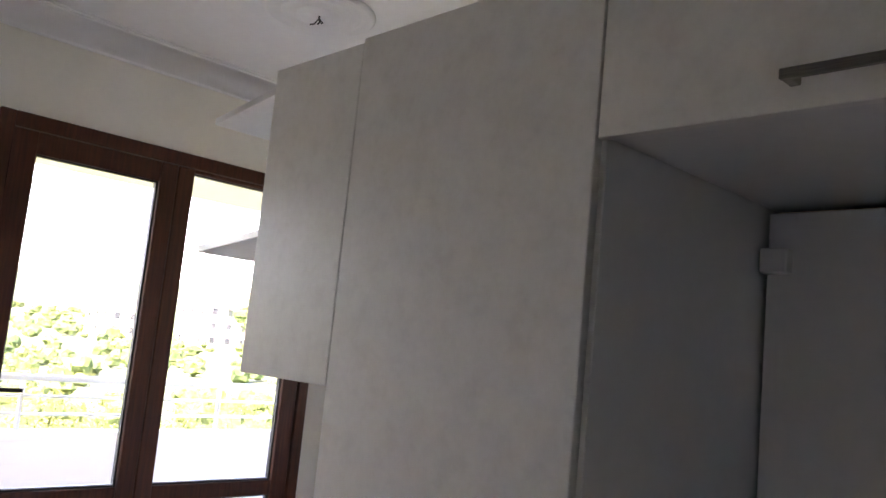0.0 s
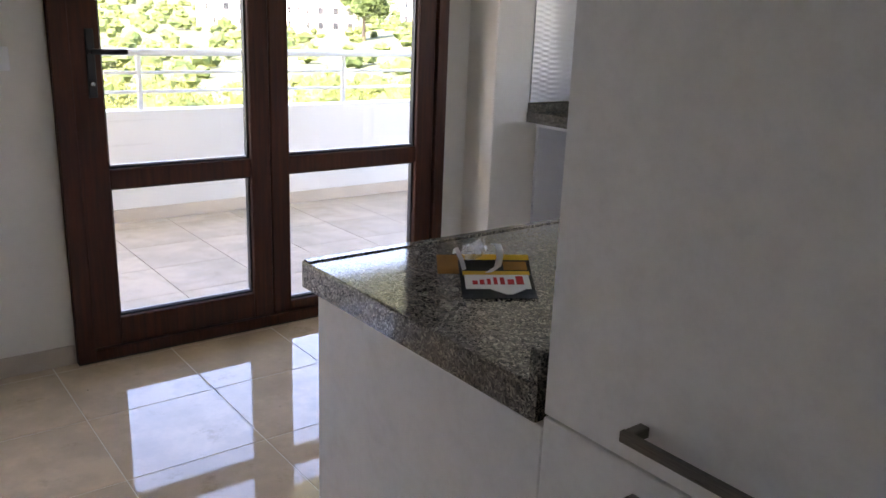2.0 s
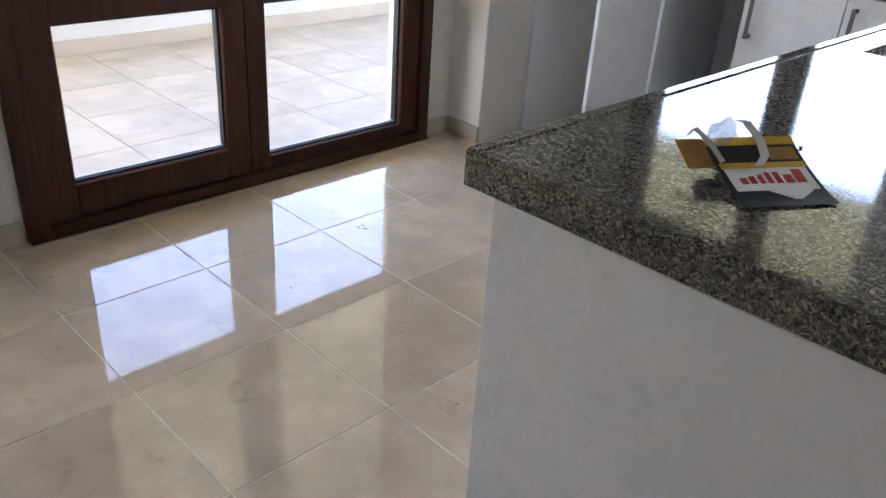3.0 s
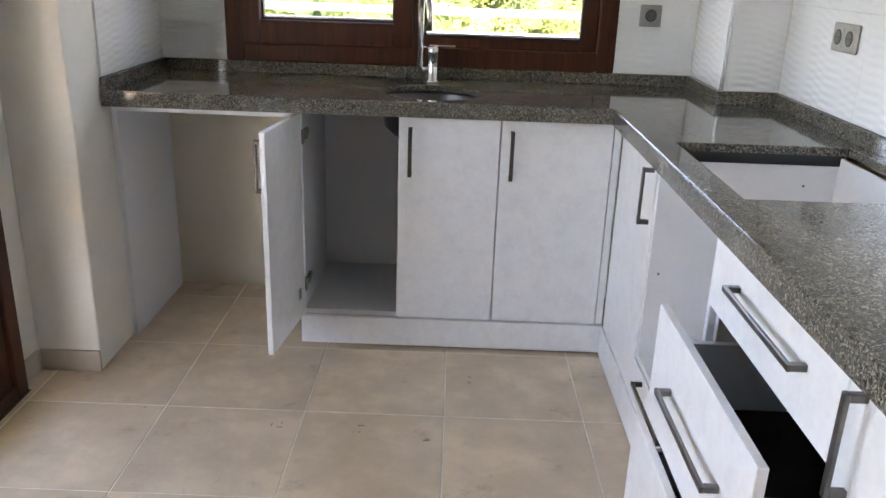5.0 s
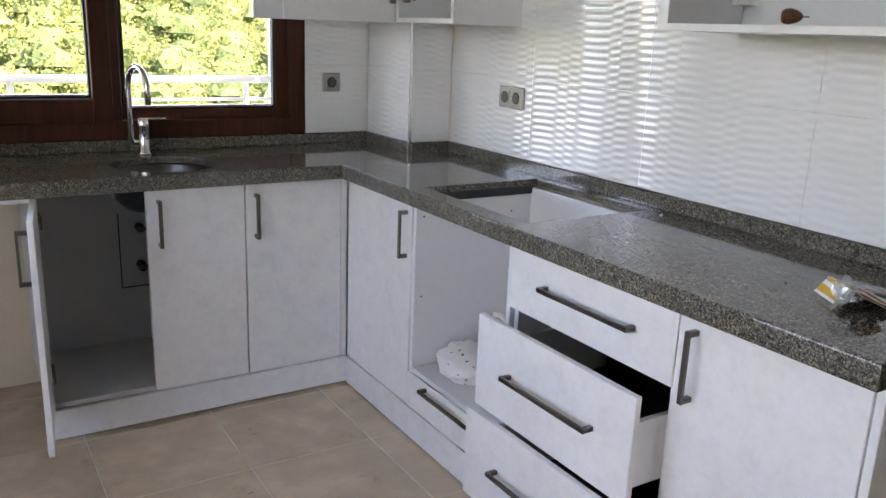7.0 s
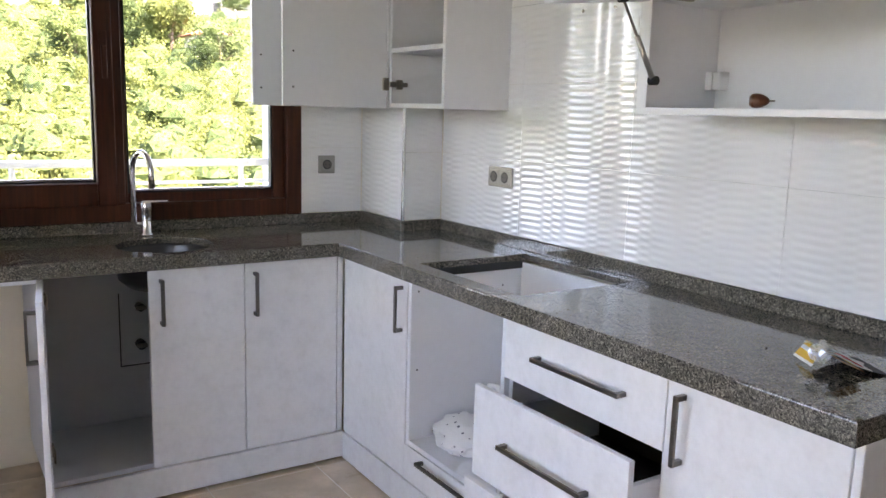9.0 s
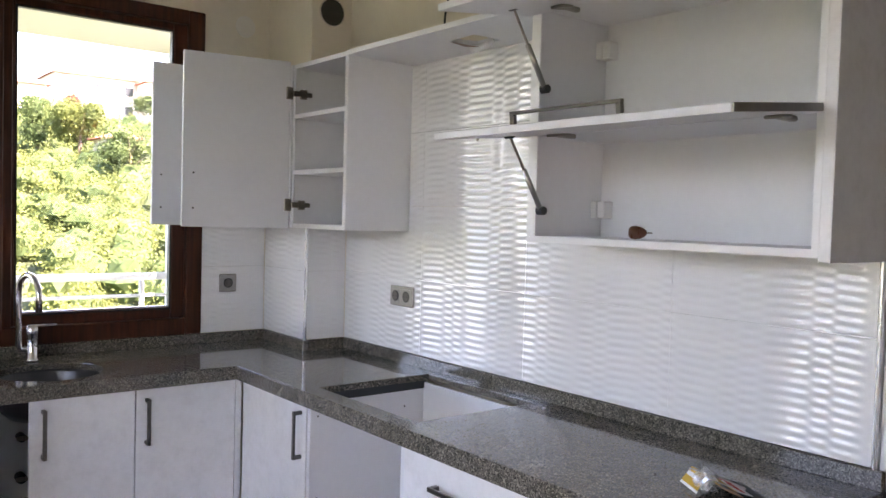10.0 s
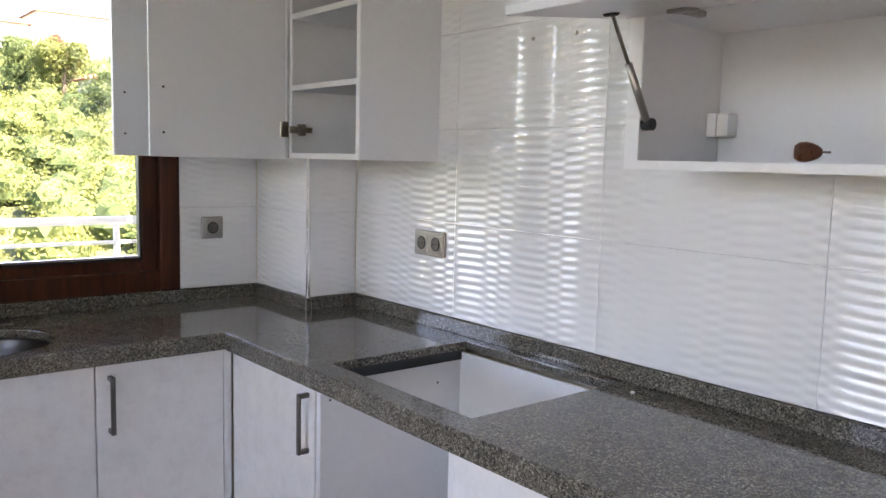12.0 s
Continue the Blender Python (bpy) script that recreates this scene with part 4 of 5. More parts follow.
socket((-0.384, -0.009, 1.163), S_, 1, "wall_socket", "single grey metal socket on the tiled window wall")
socket((-0.009, -0.834, 1.165), W_, 2, "double_socket", "double grey metal socket on the wave tiles")
sw = thing("light_switch", (XW, -2.825, 1.135), "white plastic light switch beside the balcony door", "switch")
part("plate", box(XW, XW + 0.009, -2.865, -2.785, 1.095, 1.175, 0.002), M_PLAST, sw)
part("rocker", box(XW + 0.009, XW + 0.012, -2.851, -2.799, 1.109, 1.161, 0.001), M_PLAST, sw)
fl = thing("flue_hole", (-0.10, -0.389, 2.28), "round dark flue opening in the shaft with a metal collar", "vent")
b = tube((-0.10, -0.3875, 2.343), (-0.10, -0.3895, 2.343), 0.058, 32)
part("dark_opening", b, M_BLACK, fl)
b = bmesh.new()
lathe([(0.056, 0), (0.060, 0), (0.060, 0.006), (0.056, 0.006), (0.056, 0)], (0, 0, 0), 32, b)
bmesh.ops.transform(b, matrix=Matrix.Translation((-0.10, -0.3875, 2.343)) @ Matrix.Rotation(radians(90), 4, 'X'), verts=b.verts)
part("collar", b, M_ALU, fl)
b = tube((-0.315, -0.0005, 2.31), (-0.315, -0.004, 2.31), 0.047, 32)
solo("junction_cover", b, M_WALLW, "round pale cover plate high on the wall", "cover plate")

ros = bmesh.new()
prof = [(0.31, 0), (0.31, -0.012), (0.298, -0.022), (0.28, -0.018), (0.265, -0.010), (0.235, -0.008), (0.222, -0.018), (0.205, -0.024), (0.19, -0.012), (0.15, -0.010),
        (0.135, -0.022), (0.115, -0.026), (0.10, -0.014), (0.06, -0.012), (0.045, -0.020), (0.0, -0.020)]
lathe([(q * 0.735, h * 0.8) for q, h in prof], (-1.425, -1.835, CEIL), 64, ros)
solo("ceiling_rosette", ros, M_CEIL, "round white plaster ceiling rose with rings", "ceiling rose", smooth=True)
hk = thing("lamp_wires", (-1.425, -1.835, CEIL - 0.06), "bare lamp hook with short wires at the ceiling rose", "wires")
part("hook", swept([(-1.425, -1.835, CEIL - 0.019), (-1.425, -1.835, CEIL - 0.035), (-1.415, -1.835, CEIL - 0.045), (-1.43, -1.835, CEIL - 0.052)], 0.004, 8), M_BLACK, hk)
part("wire", swept([(-1.425, -1.835, CEIL - 0.03), (-1.455, -1.835, CEIL - 0.045), (-1.485, -1.835, CEIL - 0.04)], 0.003, 6), M_BLACK, hk)
part("wire", swept([(-1.425, -1.835, CEIL - 0.03), (-1.395, -1.835, CEIL - 0.055), (-1.405, -1.835, CEIL - 0.055)], 0.003, 6), M_BLACK, hk)
sm = thing("smoke_detector", (-1.388, -2.265, CEIL - 0.045), "white round smoke detector on the ceiling", "detector")
part("base", lathe([(0.0, 0), (0.055, 0), (0.055, -0.012), (0.0, -0.012)], (-1.388, -2.265, CEIL - 0.0005), 32), M_PLAST, sm, smooth=False)
part("cap", lathe([(0.0, -0.045), (0.03, -0.044), (0.045, -0.030), (0.05, -0.018), (0.0, -0.018)], (-1.388, -2.265, CEIL), 32), M_PLAST, sm, smooth=True)
b = None
for i in range(8):
    a = 2 * math.pi * i / 8
    b = tube((-1.388 + 0.049 * math.cos(a - 0.25), -2.265 + 0.049 * math.sin(a - 0.25), CEIL - 0.0155), (-1.388 + 0.049 * math.cos(a + 0.25), -2.265 + 0.049 * math.sin(a + 0.25), CEIL - 0.0155), 0.0025, 6, b)
part("slots", b, M_BLACK, sm)

# ---- loose things on the worktop and in the oven bay ----
pk = thing("opened_blister_pack", (-0.31, -2.48, C1), "torn black and yellow blister pack with clear film on the worktop", "packaging")
CA, CB = Vector((-0.290, -2.552, C1 + 0.002)), Vector((-0.228, -2.450, C1 + 0.002))    # front edge of the card
CU = Vector((-0.098, 0.064, 0.0))


def card_point(s, t, lift=0.0):
    """s along the front edge, t away from it; the card bends up into a ridge and folds down behind."""
    z = 0.036 * min(t, 1.0) ** 1.5 if t <= 1 else 0.036 - 0.15 * (t - 1)
    return CA.lerp(CB, s) + CU * t + Vector((0, 0, z + lift))


def card_patch(s0, s1, t0, t1, lift, n=8, wob=0.0):
    bm = bmesh.new()
    rows = [[bm.verts.new(card_point(s0 + (s1 - s0) * i / n, t0 + (t1 - t0) * j / n, lift)) for i in range(n + 1)] for j in range(n + 1)]
    for j in range(n):
        for i in range(n):
            bm.faces.new((rows[j][i], rows[j][i + 1], rows[j + 1][i + 1], rows[j + 1][i]))
    ex = bmesh.ops.extrude_face_region(bm, geom=bm.faces[:])
    bmesh.ops.translate(bm, verts=[v for v in ex["geom"] if isinstance(v, bmesh.types.BMVert)], vec=(0, 0, 0.0007))
    bmesh.ops.recalc_face_normals(bm, faces=bm.faces)
    return bm


card = part("card", card_patch(0, 1, 0, 1, 0.0), M_CARD, pk, "black printed card")
part("yellow_band", card_patch(0.04, 0.97, 0.58, 0.66, 0.0010), M_YEL, card)
part("yellow_band", card_patch(0.0, 1.0, 0.90, 1.0, 0.0010), M_YEL, card, "yellow printed ridge")
part("gold_print", card_patch(0.62, 0.95, 0.69, 0.86, 0.0010), M_FOIL2, card)
part("white_label", card_patch(0.06, 0.95, 0.26, 0.58, 0.0010), M_WHITEP, card)
for i in range(6):
    part("label_point", card_patch(0.40 + 0.035 * i, 0.86 - 0.035 * i, 0.236 - 0.024 * i, 0.26 - 0.024 * i, 0.0010, 2), M_WHITEP, card)
for s, w, h in ((0.16, 0.07, 0.08), (0.26, 0.06, 0.10), (0.36, 0.05, 0.12), (0.45, 0.05, 0.15), (0.54, 0.06, 0.15), (0.64, 0.09, 0.11), (0.76, 0.10, 0.18)):
    part("lettering_bar", card_patch(s, s + w, 0.36, 0.36 + h, 0.0019, 1), M_RED, card, "red bar of lettering")
for k, (t0, t1, mt) in enumerate(((1.0, 1.05, M_YEL), (1.05, 1.10, M_WHITEP), (1.10, 1.19, M_YEL), (1.19, 1.22, M_WHITEP))):
    part("folded_flap", card_patch(0.42 - 0.04 * k, 1.0, t0, t1, 0.0), mt, card, "yellow and white striped fold")
part("folded_flap", card_patch(0.06, 0.40, 1.0, 1.12, 0.0), M_GREY, card, "pale grey inside of the fold")
part("ochre_fold", card_patch(-0.30, -0.005, 0.62, 1.0, 0.0), M_FOIL2, card, "ochre side of the torn box")


def ribbon(pts, width, across):
    """A thin curled strip through pts."""
    bm = bmesh.new()
    w = Vector(across) * width / 2
    rows = [(bm.verts.new(Vector(p) - w), bm.verts.new(Vector(p) + w)) for p in pts]
    for a, c in zip(rows, rows[1:]):
        bm.faces.new((a[0], a[1], c[1], c[0]))
    bmesh.ops.solidify(bm, geom=bm.faces[:], thickness=0.0006)
    return bm


def film_shell(cx, cy, rx, ry, rz, seed):
    """An open crumpled dome of thin film."""
    bm = bmesh.new()
    bmesh.ops.create_icosphere(bm, subdivisions=3, radius=1.0)
    for v in bm.verts:
        k = 1 + 0.30 * noise.noise(v.co * 1.9 + Vector((seed, 0, 0))) + 0.22 * noise.noise(v.co * 4.1)
        v.co = Vector((v.co.x * rx * k, v.co.y * ry * k, v.co.z * rz * k))
    bmesh.ops.bisect_plane(bm, geom=bm.verts[:] + bm.edges[:] + bm.faces[:], plane_co=(0, 0, -0.1 * rz), plane_no=(0.15, 0, 1), clear_inner=True)
    bmesh.ops.translate(bm, verts=bm.verts, vec=(cx, cy, C1 + 0.022))
    bmesh.ops.solidify(bm, geom=bm.faces[:], thickness=0.0004)
    return bm


part("clear_film", film_shell(-0.380, -2.458, 0.018, 0.028, 0.038, 3), M_CLEAR, pk, "crumpled clear plastic blister")
part("film_edge", ribbon([(-0.412, -2.476, C1 + 0.034), (-0.404, -2.480, C1 + 0.046), (-0.390, -2.487, C1 + 0.044), (-0.370, -2.494, C1 + 0.036), (-0.348, -2.505, C1 + 0.026)], 0.008, (0.3, 0.9, 0.2)), M_WHITEP, pk, "whitish torn film edge")
part("film_edge", ribbon([(-0.382, -2.418, C1 + 0.050), (-0.372, -2.414, C1 + 0.050), (-0.360, -2.420, C1 + 0.045), (-0.340, -2.436, C1 + 0.040), (-0.322, -2.456, C1 + 0.031), (-0.316, -2.480, C1 + 0.026)], 0.012, (0.55, 0.8, 0.1)), M_WHITEP, pk, "whitish torn film strip over the card")
crumb = tube((-0.341, -2.300, C1), (-0.341, -2.300, C1 + 0.003), 0.0025, 8)
solo("crumb", crumb, M_GRIME, "small dark crumb on the granite", "crumb")
crumb = tube((-0.09, -1.70, C1), (-0.09, -1.70, C1 + 0.004), 0.005, 8)
solo("crumb", crumb, M_WHITEP, "small white plaster crumb on the granite", "crumb")

def crumpled(c, rx, ry, rz, seed):
    """A crumpled lump of film resting on the oven bay's shelf."""
    bm = bmesh.new()
    bmesh.ops.create_icosphere(bm, subdivisions=4, radius=1.0)
    for v in bm.verts:
        k = 1 + 0.30 * noise.noise(v.co * 1.7 + Vector((seed, 1, 2))) + 0.16 * noise.noise(v.co * 4.7) + 0.06 * noise.noise(v.co * 11)
        v.co = Vector((v.co.x * rx * k, v.co.y * ry * k, max(0.2665 - c[2], v.co.z * rz * k)))
    bmesh.ops.translate(bm, verts=bm.verts, vec=c)
    return bm


pb = thing("plastic_bag", (-0.38, -1.25, 0.267), "crumpled white plastic bag in the empty oven bay", "bag")
part("bag", crumpled((-0.385, -1.215, 0.305), 0.115, 0.135, 0.062, 3), M_BAG, pb, smooth=True)
part("bag_neck", crumpled((-0.365, -1.385, 0.345), 0.085, 0.095, 0.115, 8), M_BAG, pb, smooth=True)
part("bag_loop", swept([(-0.385, -1.36, 0.43), (-0.395, -1.325, 0.49), (-0.40, -1.335, 0.525), (-0.40, -1.375, 0.532), (-0.395, -1.405, 0.50), (-0.385, -1.40, 0.43)], 0.010, 8), M_WHITEP, pb, "twisted carrying loop", smooth=True)

# bits of dirt on the floor
rd = random.Random(11)
dm = None
for cx, cy in ((-1.05, -0.78), (-1.38, -1.10), (-1.18, -1.13), (-1.60, -1.10), (-2.05, -1.02), (-1.12, -1.45), (-1.75, -2.20), (-2.2, -2.72), (-1.35, -2.05), (-1.9, -1.75), (-0.85, -1.6), (-1.0, -2.2)):
    for k in range(rd.choice((1, 2, 3))):
        x, y = cx + rd.uniform(-0.03, 0.03), cy + rd.uniform(-0.03, 0.03)
        a = rd.uniform(0, 3.14)
        l = rd.uniform(0.002, 0.009)
        dm = tube((x - l * math.cos(a), y - l * math.sin(a), 0.0012), (x + l * math.cos(a), y + l * math.sin(a), 0.0012), 0.0009, 5, dm)
solo("floor_debris", dm, M_GRIME, "tiny dark crumbs and splinters on the floor tiles", "debris", "stuff")

# ---- hillside, trees, houses ----
def ground_z(x, y):
    """Height of the slope: it climbs north steeply, west gently with far hills behind."""
    r = math.hypot(x + 1, y + 1)
    az = math.degrees(math.atan2(y + 1, x + 1))          # 90 is north, 180 west
    n = max(0.0, min(1.0, (150 - az) / 50)) if 0 <= az <= 190 else 0.0
    near = max(0.0, r - 9)
    up_n = 0.205 * min(near, 112) * max(0.3, 1 - near / 900)
    up_w = 0.022 * min(near, 200) + 0.06 * max(0.0, near - 200)
    return -6.0 + n * up_n + (1 - n) * up_w + 0.8 * noise.noise(Vector((x * 0.03, y * 0.03, 0)))


bm = bmesh.new()
NA, rad = 72, [4, 8, 14, 22, 34, 50, 72, 100, 140, 200, 280, 400, 600, 1200]
rings = [[bm.verts.new((-1 + r * math.cos(2 * math.pi * i / NA), -1 + r * math.sin(2 * math.pi * i / NA),
                        ground_z(-1 + r * math.cos(2 * math.pi * i / NA), -1 + r * math.sin(2 * math.pi * i / NA)))) for i in range(NA)] for r in rad]
bm.faces.new(rings[0])
for a, c in zip(rings, rings[1:]):
    for i in range(NA):
        bm.faces.new((a[i], a[(i + 1) % NA], c[(i + 1) % NA], c[i]))
bmesh.ops.recalc_face_normals(bm, faces=bm.faces)
ground = structure("ground", bm, M_EARTH, "grassy hillside round the building", "ground")


def clump_arrays(cx, cy, cz, rx, rz, n, leaf, rng):
    """Corner points of n leaves laid roughly along the skin of an uneven crown."""
    d = rng.normal(size=(n, 3))
    d /= np.linalg.norm(d, axis=1)[:, None]
    lob = 1 + 0.28 * np.sin(d[:, 0] * 4 + cx) * np.cos(d[:, 1] * 5 + cy) + 0.15 * np.sin(d[:, 2] * 7 + cx)
    rr = (0.55 + 0.5 * rng.random(n)) * lob
    c = np.stack([cx + d[:, 0] * rr * rx, cy + d[:, 1] * rr * rx, cz + d[:, 2] * rr * rz], 1)
    nrm = d + 0.8 * rng.normal(size=(n, 3))
    a = np.cross(nrm, rng.normal(size=(n, 3)))
    a /= np.linalg.norm(a, axis=1)[:, None]
    bb = np.cross(nrm, a)
    bb /= np.linalg.norm(bb, axis=1)[:, None]
    s = leaf * (0.6 + 0.8 * rng.random(n))[:, None]
    return np.stack([c - a * s, c + bb * s * 0.6, c + a * s, c - bb * s * 0.6], 1).reshape(-1, 3)


_ico = bmesh.new()
bmesh.ops.create_icosphere(_ico, subdivisions=2, radius=1.0)
CORE_V = np.array([v.co[:] for v in _ico.verts])
CORE_F = np.array([[v.index for v in f.verts] for f in _ico.faces])
_ico.free()


def core_array(cx, cy, cz, rx, rz):
    """Vertices of a solid core that shades a crown's inside, lobed like its leaves."""
    d = CORE_V
    lob = 1 + 0.28 * np.sin(d[:, 0] * 4 + cx) * np.cos(d[:, 1] * 5 + cy) + 0.15 * np.sin(d[:, 2] * 7 + cx)
    rr = 0.60 * lob
    return np.stack([cx + d[:, 0] * rr * rx, cy + d[:, 1] * rr * rx, cz + d[:, 2] * rr * rz], 1)


def leaf_mesh(name, arrays, material, cores=(), inner=None):
    v = np.concatenate(arrays)
    n = len(v) // 4
    faces = np.arange(4 * n).reshape(n, 4).tolist()
    if len(cores):
        base = len(v) + len(CORE_V) * np.arange(len(cores))
        faces += (CORE_F[None] + base[:, None, None]).reshape(-1, 3).tolist()
        v = np.concatenate([v] + list(cores))
    me = bpy.data.meshes.new(name)
    me.from_pydata(v.tolist(), [], faces)
    me.materials.append(material)
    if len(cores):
        # cores default to darker leaves: shade inside the shrubs put into colour
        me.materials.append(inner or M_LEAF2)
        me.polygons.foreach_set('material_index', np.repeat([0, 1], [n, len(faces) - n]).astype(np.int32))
    return me


rng = np.random.default_rng(7)
arr, cores = [], []
for i in range(4200):
    deg = rng.uniform(58, 186)
    az = math.radians(deg)
    r = 26 + (70 if deg < 108 else 250) * rng.random() ** (0.8 if deg < 108 else 1.7)
    if deg > 112 and r > 60 and rng.random() < 0.45:
        continue
    x, y = -1 + r * math.cos(az), -1 + r * math.sin(az)
    w = rng.uniform(0.55, 1.35) * (1 + r / 220)
    hgt = w * rng.uniform(0.6, 0.95)
    zc = ground_z(x, y) + hgt * 0.55
    near = r < 62
    west = deg > 112
    arr.append(clump_arrays(x, y, zc, w, hgt, (520 if west else 430) if near else 190, (0.044 if west else 0.052 if near else 0.062) * (1 + r / 100), rng))
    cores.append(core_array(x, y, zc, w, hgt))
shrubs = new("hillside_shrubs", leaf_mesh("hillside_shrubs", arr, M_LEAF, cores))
tagged(shrubs, "dense light green orchard shrubs covering the hillside", "shrubs", kind="stuff")


def tree(x, y, h, w, leaf_mat, label, seed):
    rg = np.random.default_rng(seed)
    z = ground_z(x, y) - 0.1
    t = thing("tree", (x, y, z), label, "tree", "trees on the hillside")
    bmt = tube((x, y, z), (x + 0.1, y, z + h * 0.55), 0.22 * h / 6, 10, None, 0.09 * h / 6)
    for k in range(5):
        a = 2 * math.pi * k / 5 + rg.random()
        tube((x + 0.06, y, z + h * (0.32 + 0.05 * k)), (x + math.cos(a) * w * 0.55, y + math.sin(a) * w * 0.55, z + h * (0.55 + 0.07 * k)), 0.07 * h / 6, 7, bmt, 0.02)
    part("trunk", bmt, M_BARK, t)
    ar, co = [], []
    for k in range(9):
        a = rg.random() * 6.28
        q = w * 0.5 * rg.random() ** 0.5
        zc = z + h * (0.42 + 0.45 * rg.random())
        ar.append(clump_arrays(x + math.cos(a) * q, y + math.sin(a) * q, zc, w * 0.5, h * 0.2, 520, 0.10 * h / 6, rg))
        co.append(core_array(x + math.cos(a) * q, y + math.sin(a) * q, zc, w * 0.42, h * 0.17))
    me = leaf_mesh("crown", ar, leaf_mat, co, leaf_mat)
    me.transform(Matrix.Translation((-x, -y, -z)))
    cr = new("crown", me)
    cr.parent = t
    return t


def polar(az, r):
    return -1.5 + r * math.sin(math.radians(az)), -3 + r * math.cos(math.radians(az))


# azimuth clockwise from north, as seen from the kitchen
for az, r, h, w, m, lab, sd in ((14.2, 64, 5.4, 2.6, M_LEAF, "light green tree on the slope", 1), (11.8, 67, 4.8, 2.0, M_LEAF2, "dark green tree on the slope", 2),
                                (17.2, 54, 4.2, 2.2, M_LEAF2, "broad green tree on the slope", 3), (8.3, 55, 4.0, 2.1, M_LEAF2, "small dark green tree on the slope", 4),
                                (13.9, 90, 4.2, 2.3, M_PURPLE, "dark purple-leaved tree near the hilltop", 5), (12.0, 97, 3.4, 2.2, M_LEAF2, "broad green tree near the hilltop", 6),
                                (18.5, 99, 4.4, 3.0, M_LEAF2, "broad green tree near the hilltop", 7), (8.6, 95, 4.2, 2.8, M_LEAF2, "broad green tree near the hilltop", 8),
                                (6.5, 93, 3.4, 2.4, M_LEAF2, "broad green tree near the hilltop", 13), (22.5, 97, 4.6, 3.0, M_LEAF2, "broad green tree near the hilltop", 14),
                                (-52, 120, 10, 6, M_LEAF2, "broad green tree across the valley", 9), (-58, 135, 10, 6, M_LEAF2, "broad green tree across the valley", 10),
                                (-48, 150, 13, 7, M_LEAF2, "broad green tree across the valley", 11), (-45, 45, 5, 2.8, M_LEAF, "light green tree below the balcony", 12)):
    x, y = polar(az, r)
    tree(x, y, h, w, m, lab, sd)


def house(x, y, w, d_, h, roof, label):
    z = ground_z(x, y) - 0.5
    t = thing("house", (x, y, z), label, "house", "houses on the hill")
    part("wall", box(x - w / 2, x + w / 2, y - d_ / 2, y + d_ / 2, z, z + h), M_HWALL, t)
    bm = bmesh.new()
    o = 0.5
    v = [bm.verts.new(p) for p in ((x - w / 2 - o, y - d_ / 2 - o, z + h), (x + w / 2 + o, y - d_ / 2 - o, z + h), (x + w / 2 + o, y + d_ / 2 + o, z + h), (x - w / 2 - o, y + d_ / 2 + o, z + h),
                                    (x - w / 4, y, z + h + roof), (x + w / 4, y, z + h + roof))]
    for f in ((0, 1, 5, 4), (1, 2, 5), (2, 3, 4, 5), (3, 0, 4), (3, 2, 1, 0)):
        bm.faces.new([v[i] for i in f])
    part("roof", bm, M_ROOF, t, "red tiled hip roof")
    nfl = max(1, int((h - 0.5) / 2.8))
    for fl_ in range(nfl):
        for i in range(3):
            cx = x - w / 2 + w * (i + 0.5) / 3
            zz = z + 1.4 + fl_ * 2.8
            part("window", box(cx - 0.6, cx + 0.6, y - d_ / 2 - 0.04, y - d_ / 2 + 0.05, zz, zz + 1.3), M_HWIN, t)
            cy = y - d_ / 2 + d_ * (i + 0.5) / 3
            part("window", box(x + w / 2 - 0.05, x + w / 2 + 0.04, cy - 0.6, cy + 0.6, zz, zz + 1.3), M_HWIN, t)
    return t


for az, r, w, d_, h, rf in ((16.7, 63, 3.0, 3.0, 2.8, 0.5), (5, 112, 9, 8, 4.5, 1.2), (10, 112, 8, 7, 4.2, 1.2), (15, 130, 12, 9, 6.5, 2), (20, 128, 10, 8, 6.2, 2), (25, 135, 12, 9, 9, 2), (30, 130, 10, 9, 6.2, 2),
                            (-53, 165, 11, 10, 6.2, 1.6), (-46, 150, 9, 9, 5.2, 1.6), (-61, 170, 12, 10, 9, 2), (-67, 180, 12, 10, 6.5, 2)):
    x, y = polar(az, r)
    house(x, y, w, d_, h, rf, "pale house with a red roof on the green hill")

# ---- tiles, piece by piece ----
def slab_mesh(name, sx, sy, sz, inset, material):
    """A tile lying flat, its top edge slightly rounded off; the origin is the middle of its underside."""
    me = bpy.data.meshes.new(name)
    x, y, i = sx / 2, sy / 2, inset
    v = [(-x, -y, 0), (x, -y, 0), (x, y, 0), (-x, y, 0), (-x, -y, sz - i), (x, -y, sz - i), (x, y, sz - i), (-x, y, sz - i),
         (-x + i, -y + i, sz), (x - i, -y + i, sz), (x - i, y - i, sz), (-x + i, y - i, sz)]
    f = [(0, 1, 5, 4), (1, 2, 6, 5), (2, 3, 7, 6), (3, 0, 4, 7), (4, 5, 9, 8), (5, 6, 10, 9), (6, 7, 11, 10), (7, 4, 8, 11), (8, 9, 10, 11)]
    me.from_pydata(v, [], f)
    me.materials.append(material)
    return me


mesh_cache = {}


def piece(name, parent, at, sx, sy, sz, material, inset=0.001, turn=None):
    key = (round(sx, 4), round(sy, 4), sz, material.name)
    if key not in mesh_cache:
        mesh_cache[key] = slab_mesh(name, sx, sy, sz, inset, material)
    ob = new(name, mesh_cache[key])
    ob.parent = parent
    m = Matrix.Translation(Vector(at) - base_of[parent.name])
    ob.matrix_local = m @ turn if turn else m
    return ob


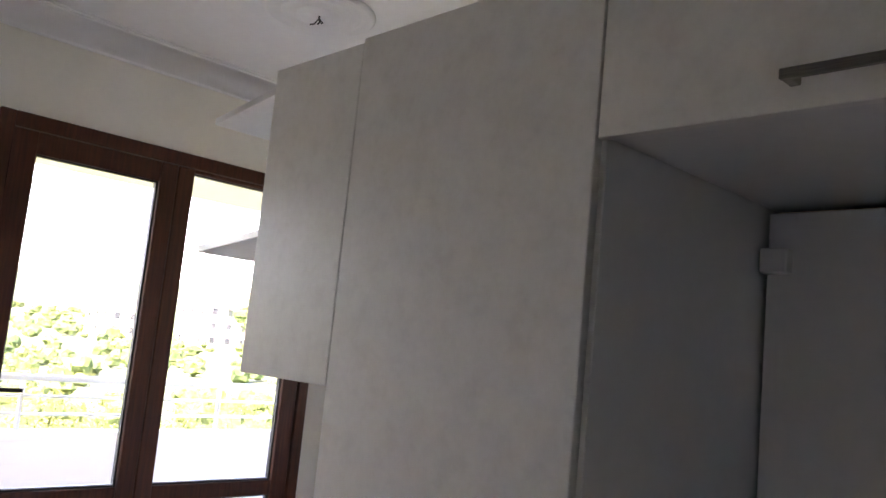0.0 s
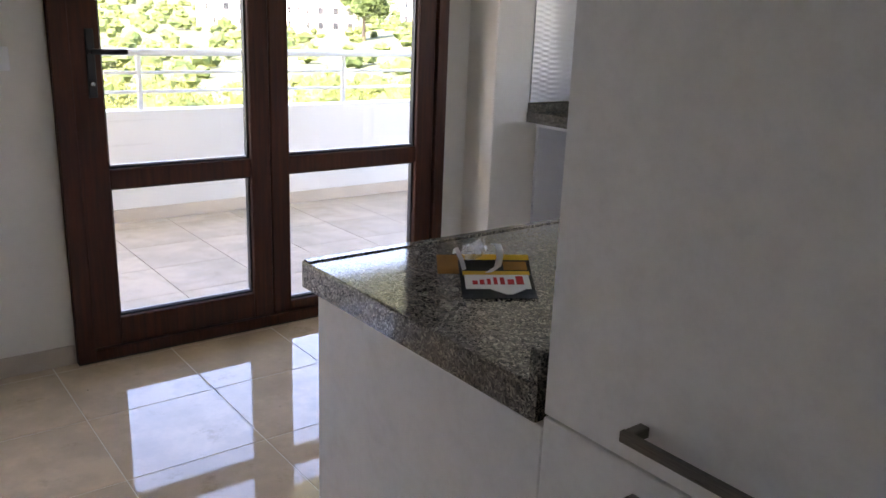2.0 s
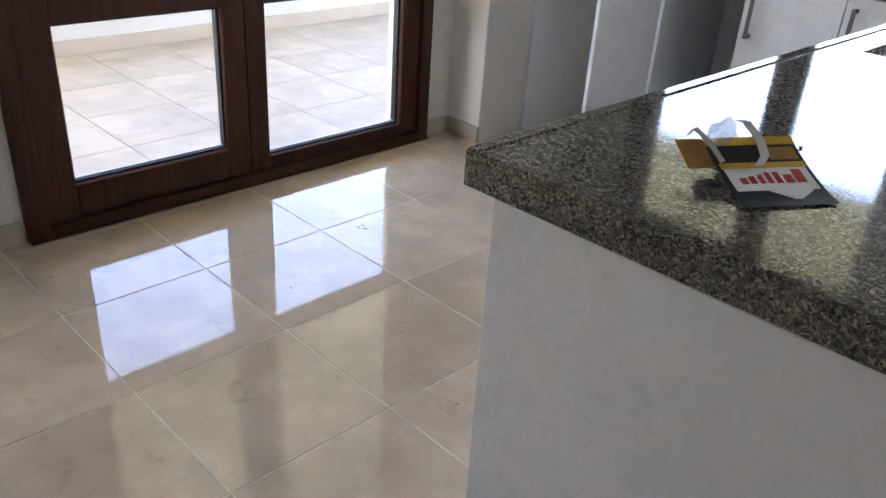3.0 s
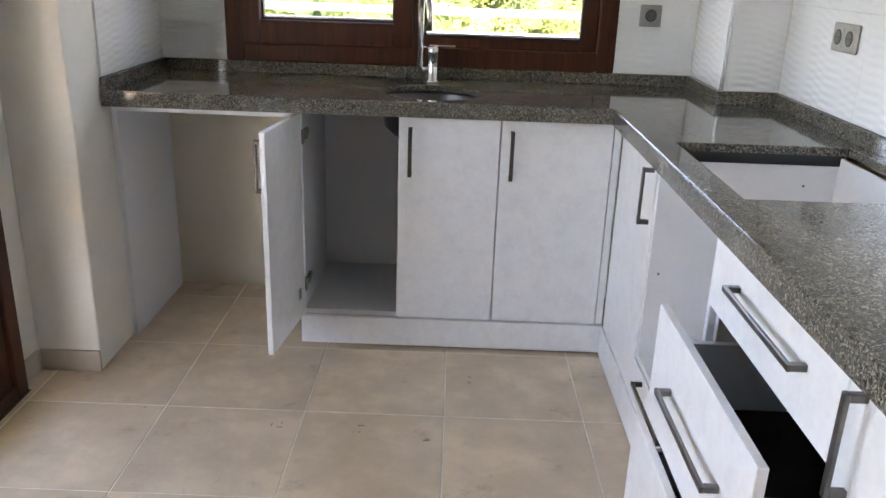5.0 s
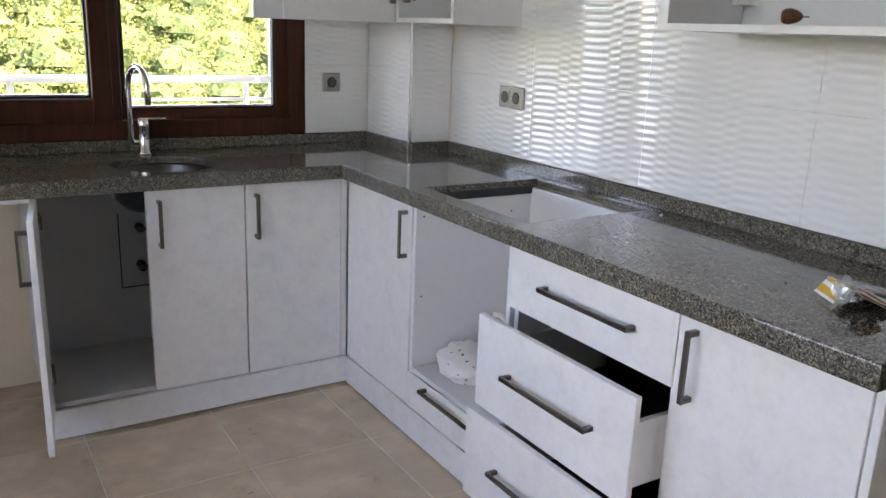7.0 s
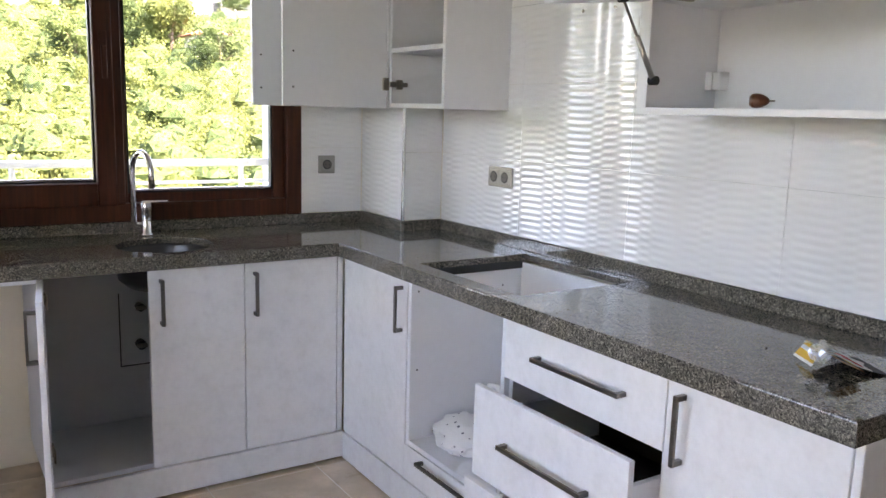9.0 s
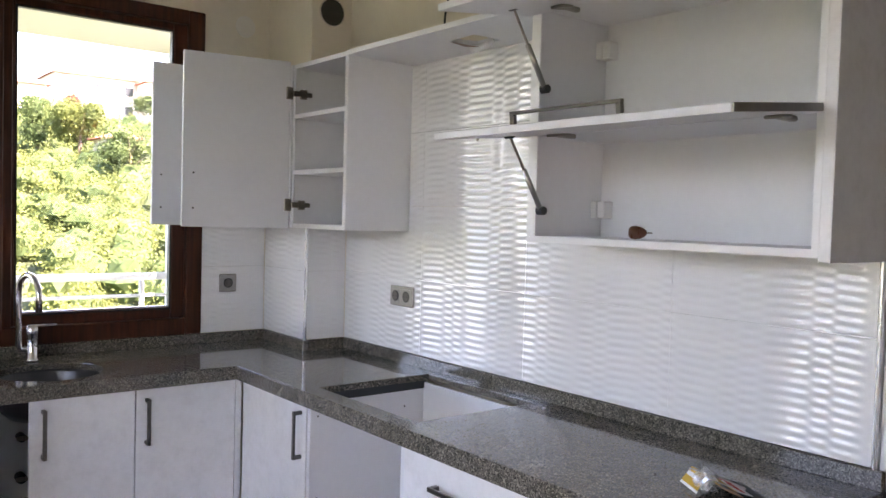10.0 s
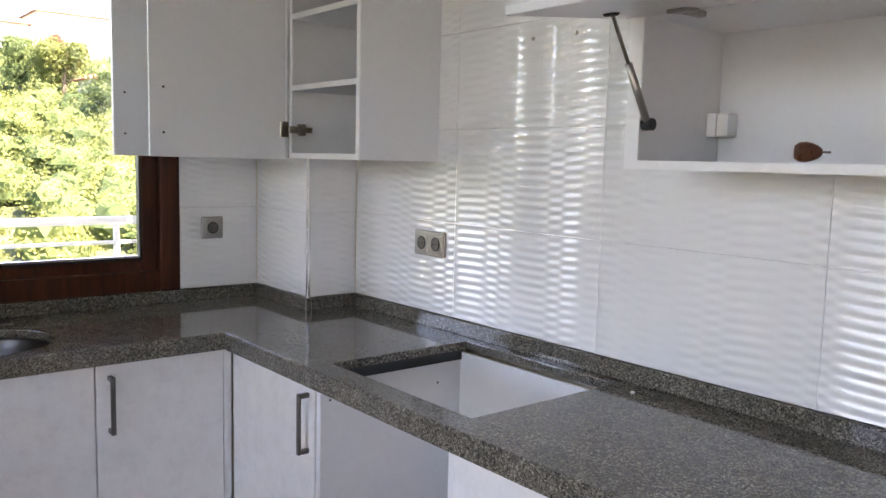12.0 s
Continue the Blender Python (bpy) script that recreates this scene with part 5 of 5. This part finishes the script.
def spans(lo, hi, first, step):
    """Cuts lo..hi at first + k * step."""
    k = math.ceil((lo - first) / step + 1e-6)
    cuts = [lo]
    while first + k * step < hi - 1e-6:
        cuts.append(first + k * step)
        k += 1
    cuts.append(hi)
    return [(a, c) for a, c in zip(cuts, cuts[1:]) if c - a > 0.02]


J = 0.0038
for y0, y1 in spans(-6.6, 0.0, FY0, FT):
    for x0, x1 in spans(XW, 3.2, FX0, FT):
        if x0 > 0.6 and y0 > -2.07:
            continue
        if x0 > 0.1 and y0 > -2.0:
            continue
        piece("floor_tile", floor, ((x0 + x1) / 2, (y0 + y1) / 2, -0.008), x1 - x0 - J, y1 - y0 - J, 0.008, M_FLOOR)
bal = bpy.data.objects["balcony_floor"]
for y0, y1 in spans(-5.0, 1.8, -1.17, 0.43):
    for x0, x1 in spans(-4.58, 0.0, -3.10, 0.4335):
        if x1 > XW - 0.1 and y0 < 0.25:
            continue
        piece("floor_tile", bal, ((x0 + x1) / 2, (y0 + y1) / 2, -0.022), x1 - x0 - 0.004, y1 - y0 - 0.004, 0.010, M_BALC)

# wave tiles on the walls
RZ = [(0.9455, 1.237), (1.237, 1.522), (1.522, 1.807), (1.807, 2.083)]
RX = Matrix.Rotation(radians(90), 4, 'X')
RY = Matrix.Rotation(radians(-90), 4, 'Y')
JT = 0.0007
we, wno, wch, wpi = (bpy.data.objects[n] for n in ("wall_east", "wall_north", "wall_chase", "wall_pier"))
for z0, z1 in RZ:
    zc, h = (z0 + z1) / 2, z1 - z0 - JT
    for y0, y1 in ((-2.636, -2.09), (-2.09, -1.517), (-1.517, -0.947), (-0.947, -0.398)):
        piece("wall_tile", we, (0.0, (y0 + y1) / 2, zc), h, y1 - y0 - JT, 0.008, M_WAVE, 0.0008, RY)
    piece("wall_tile", wch, (-0.195, -0.1985, zc), h, 0.379, 0.008, M_WAVE, 0.0008, RY)
    piece("wall_tile", wch, (-0.102, -0.388, zc), 0.185, h, 0.008, M_WAVE, 0.0008, RX)
    piece("wall_tile", wno, (-0.354, 0.0, zc), 0.297, h, 0.008, M_WAVE, 0.0008, RX)
    piece("wall_tile", wno, (-2.134, 0.0, zc), 0.255, h, 0.008, M_WAVE, 0.0008, RX)
    if z0 < 1.5:
        piece("wall_tile", wpi, (-2.262, -0.30, zc), h, 0.575, 0.008, M_WAVE, 0.0008, Matrix.Rotation(radians(90), 4, 'Y'))
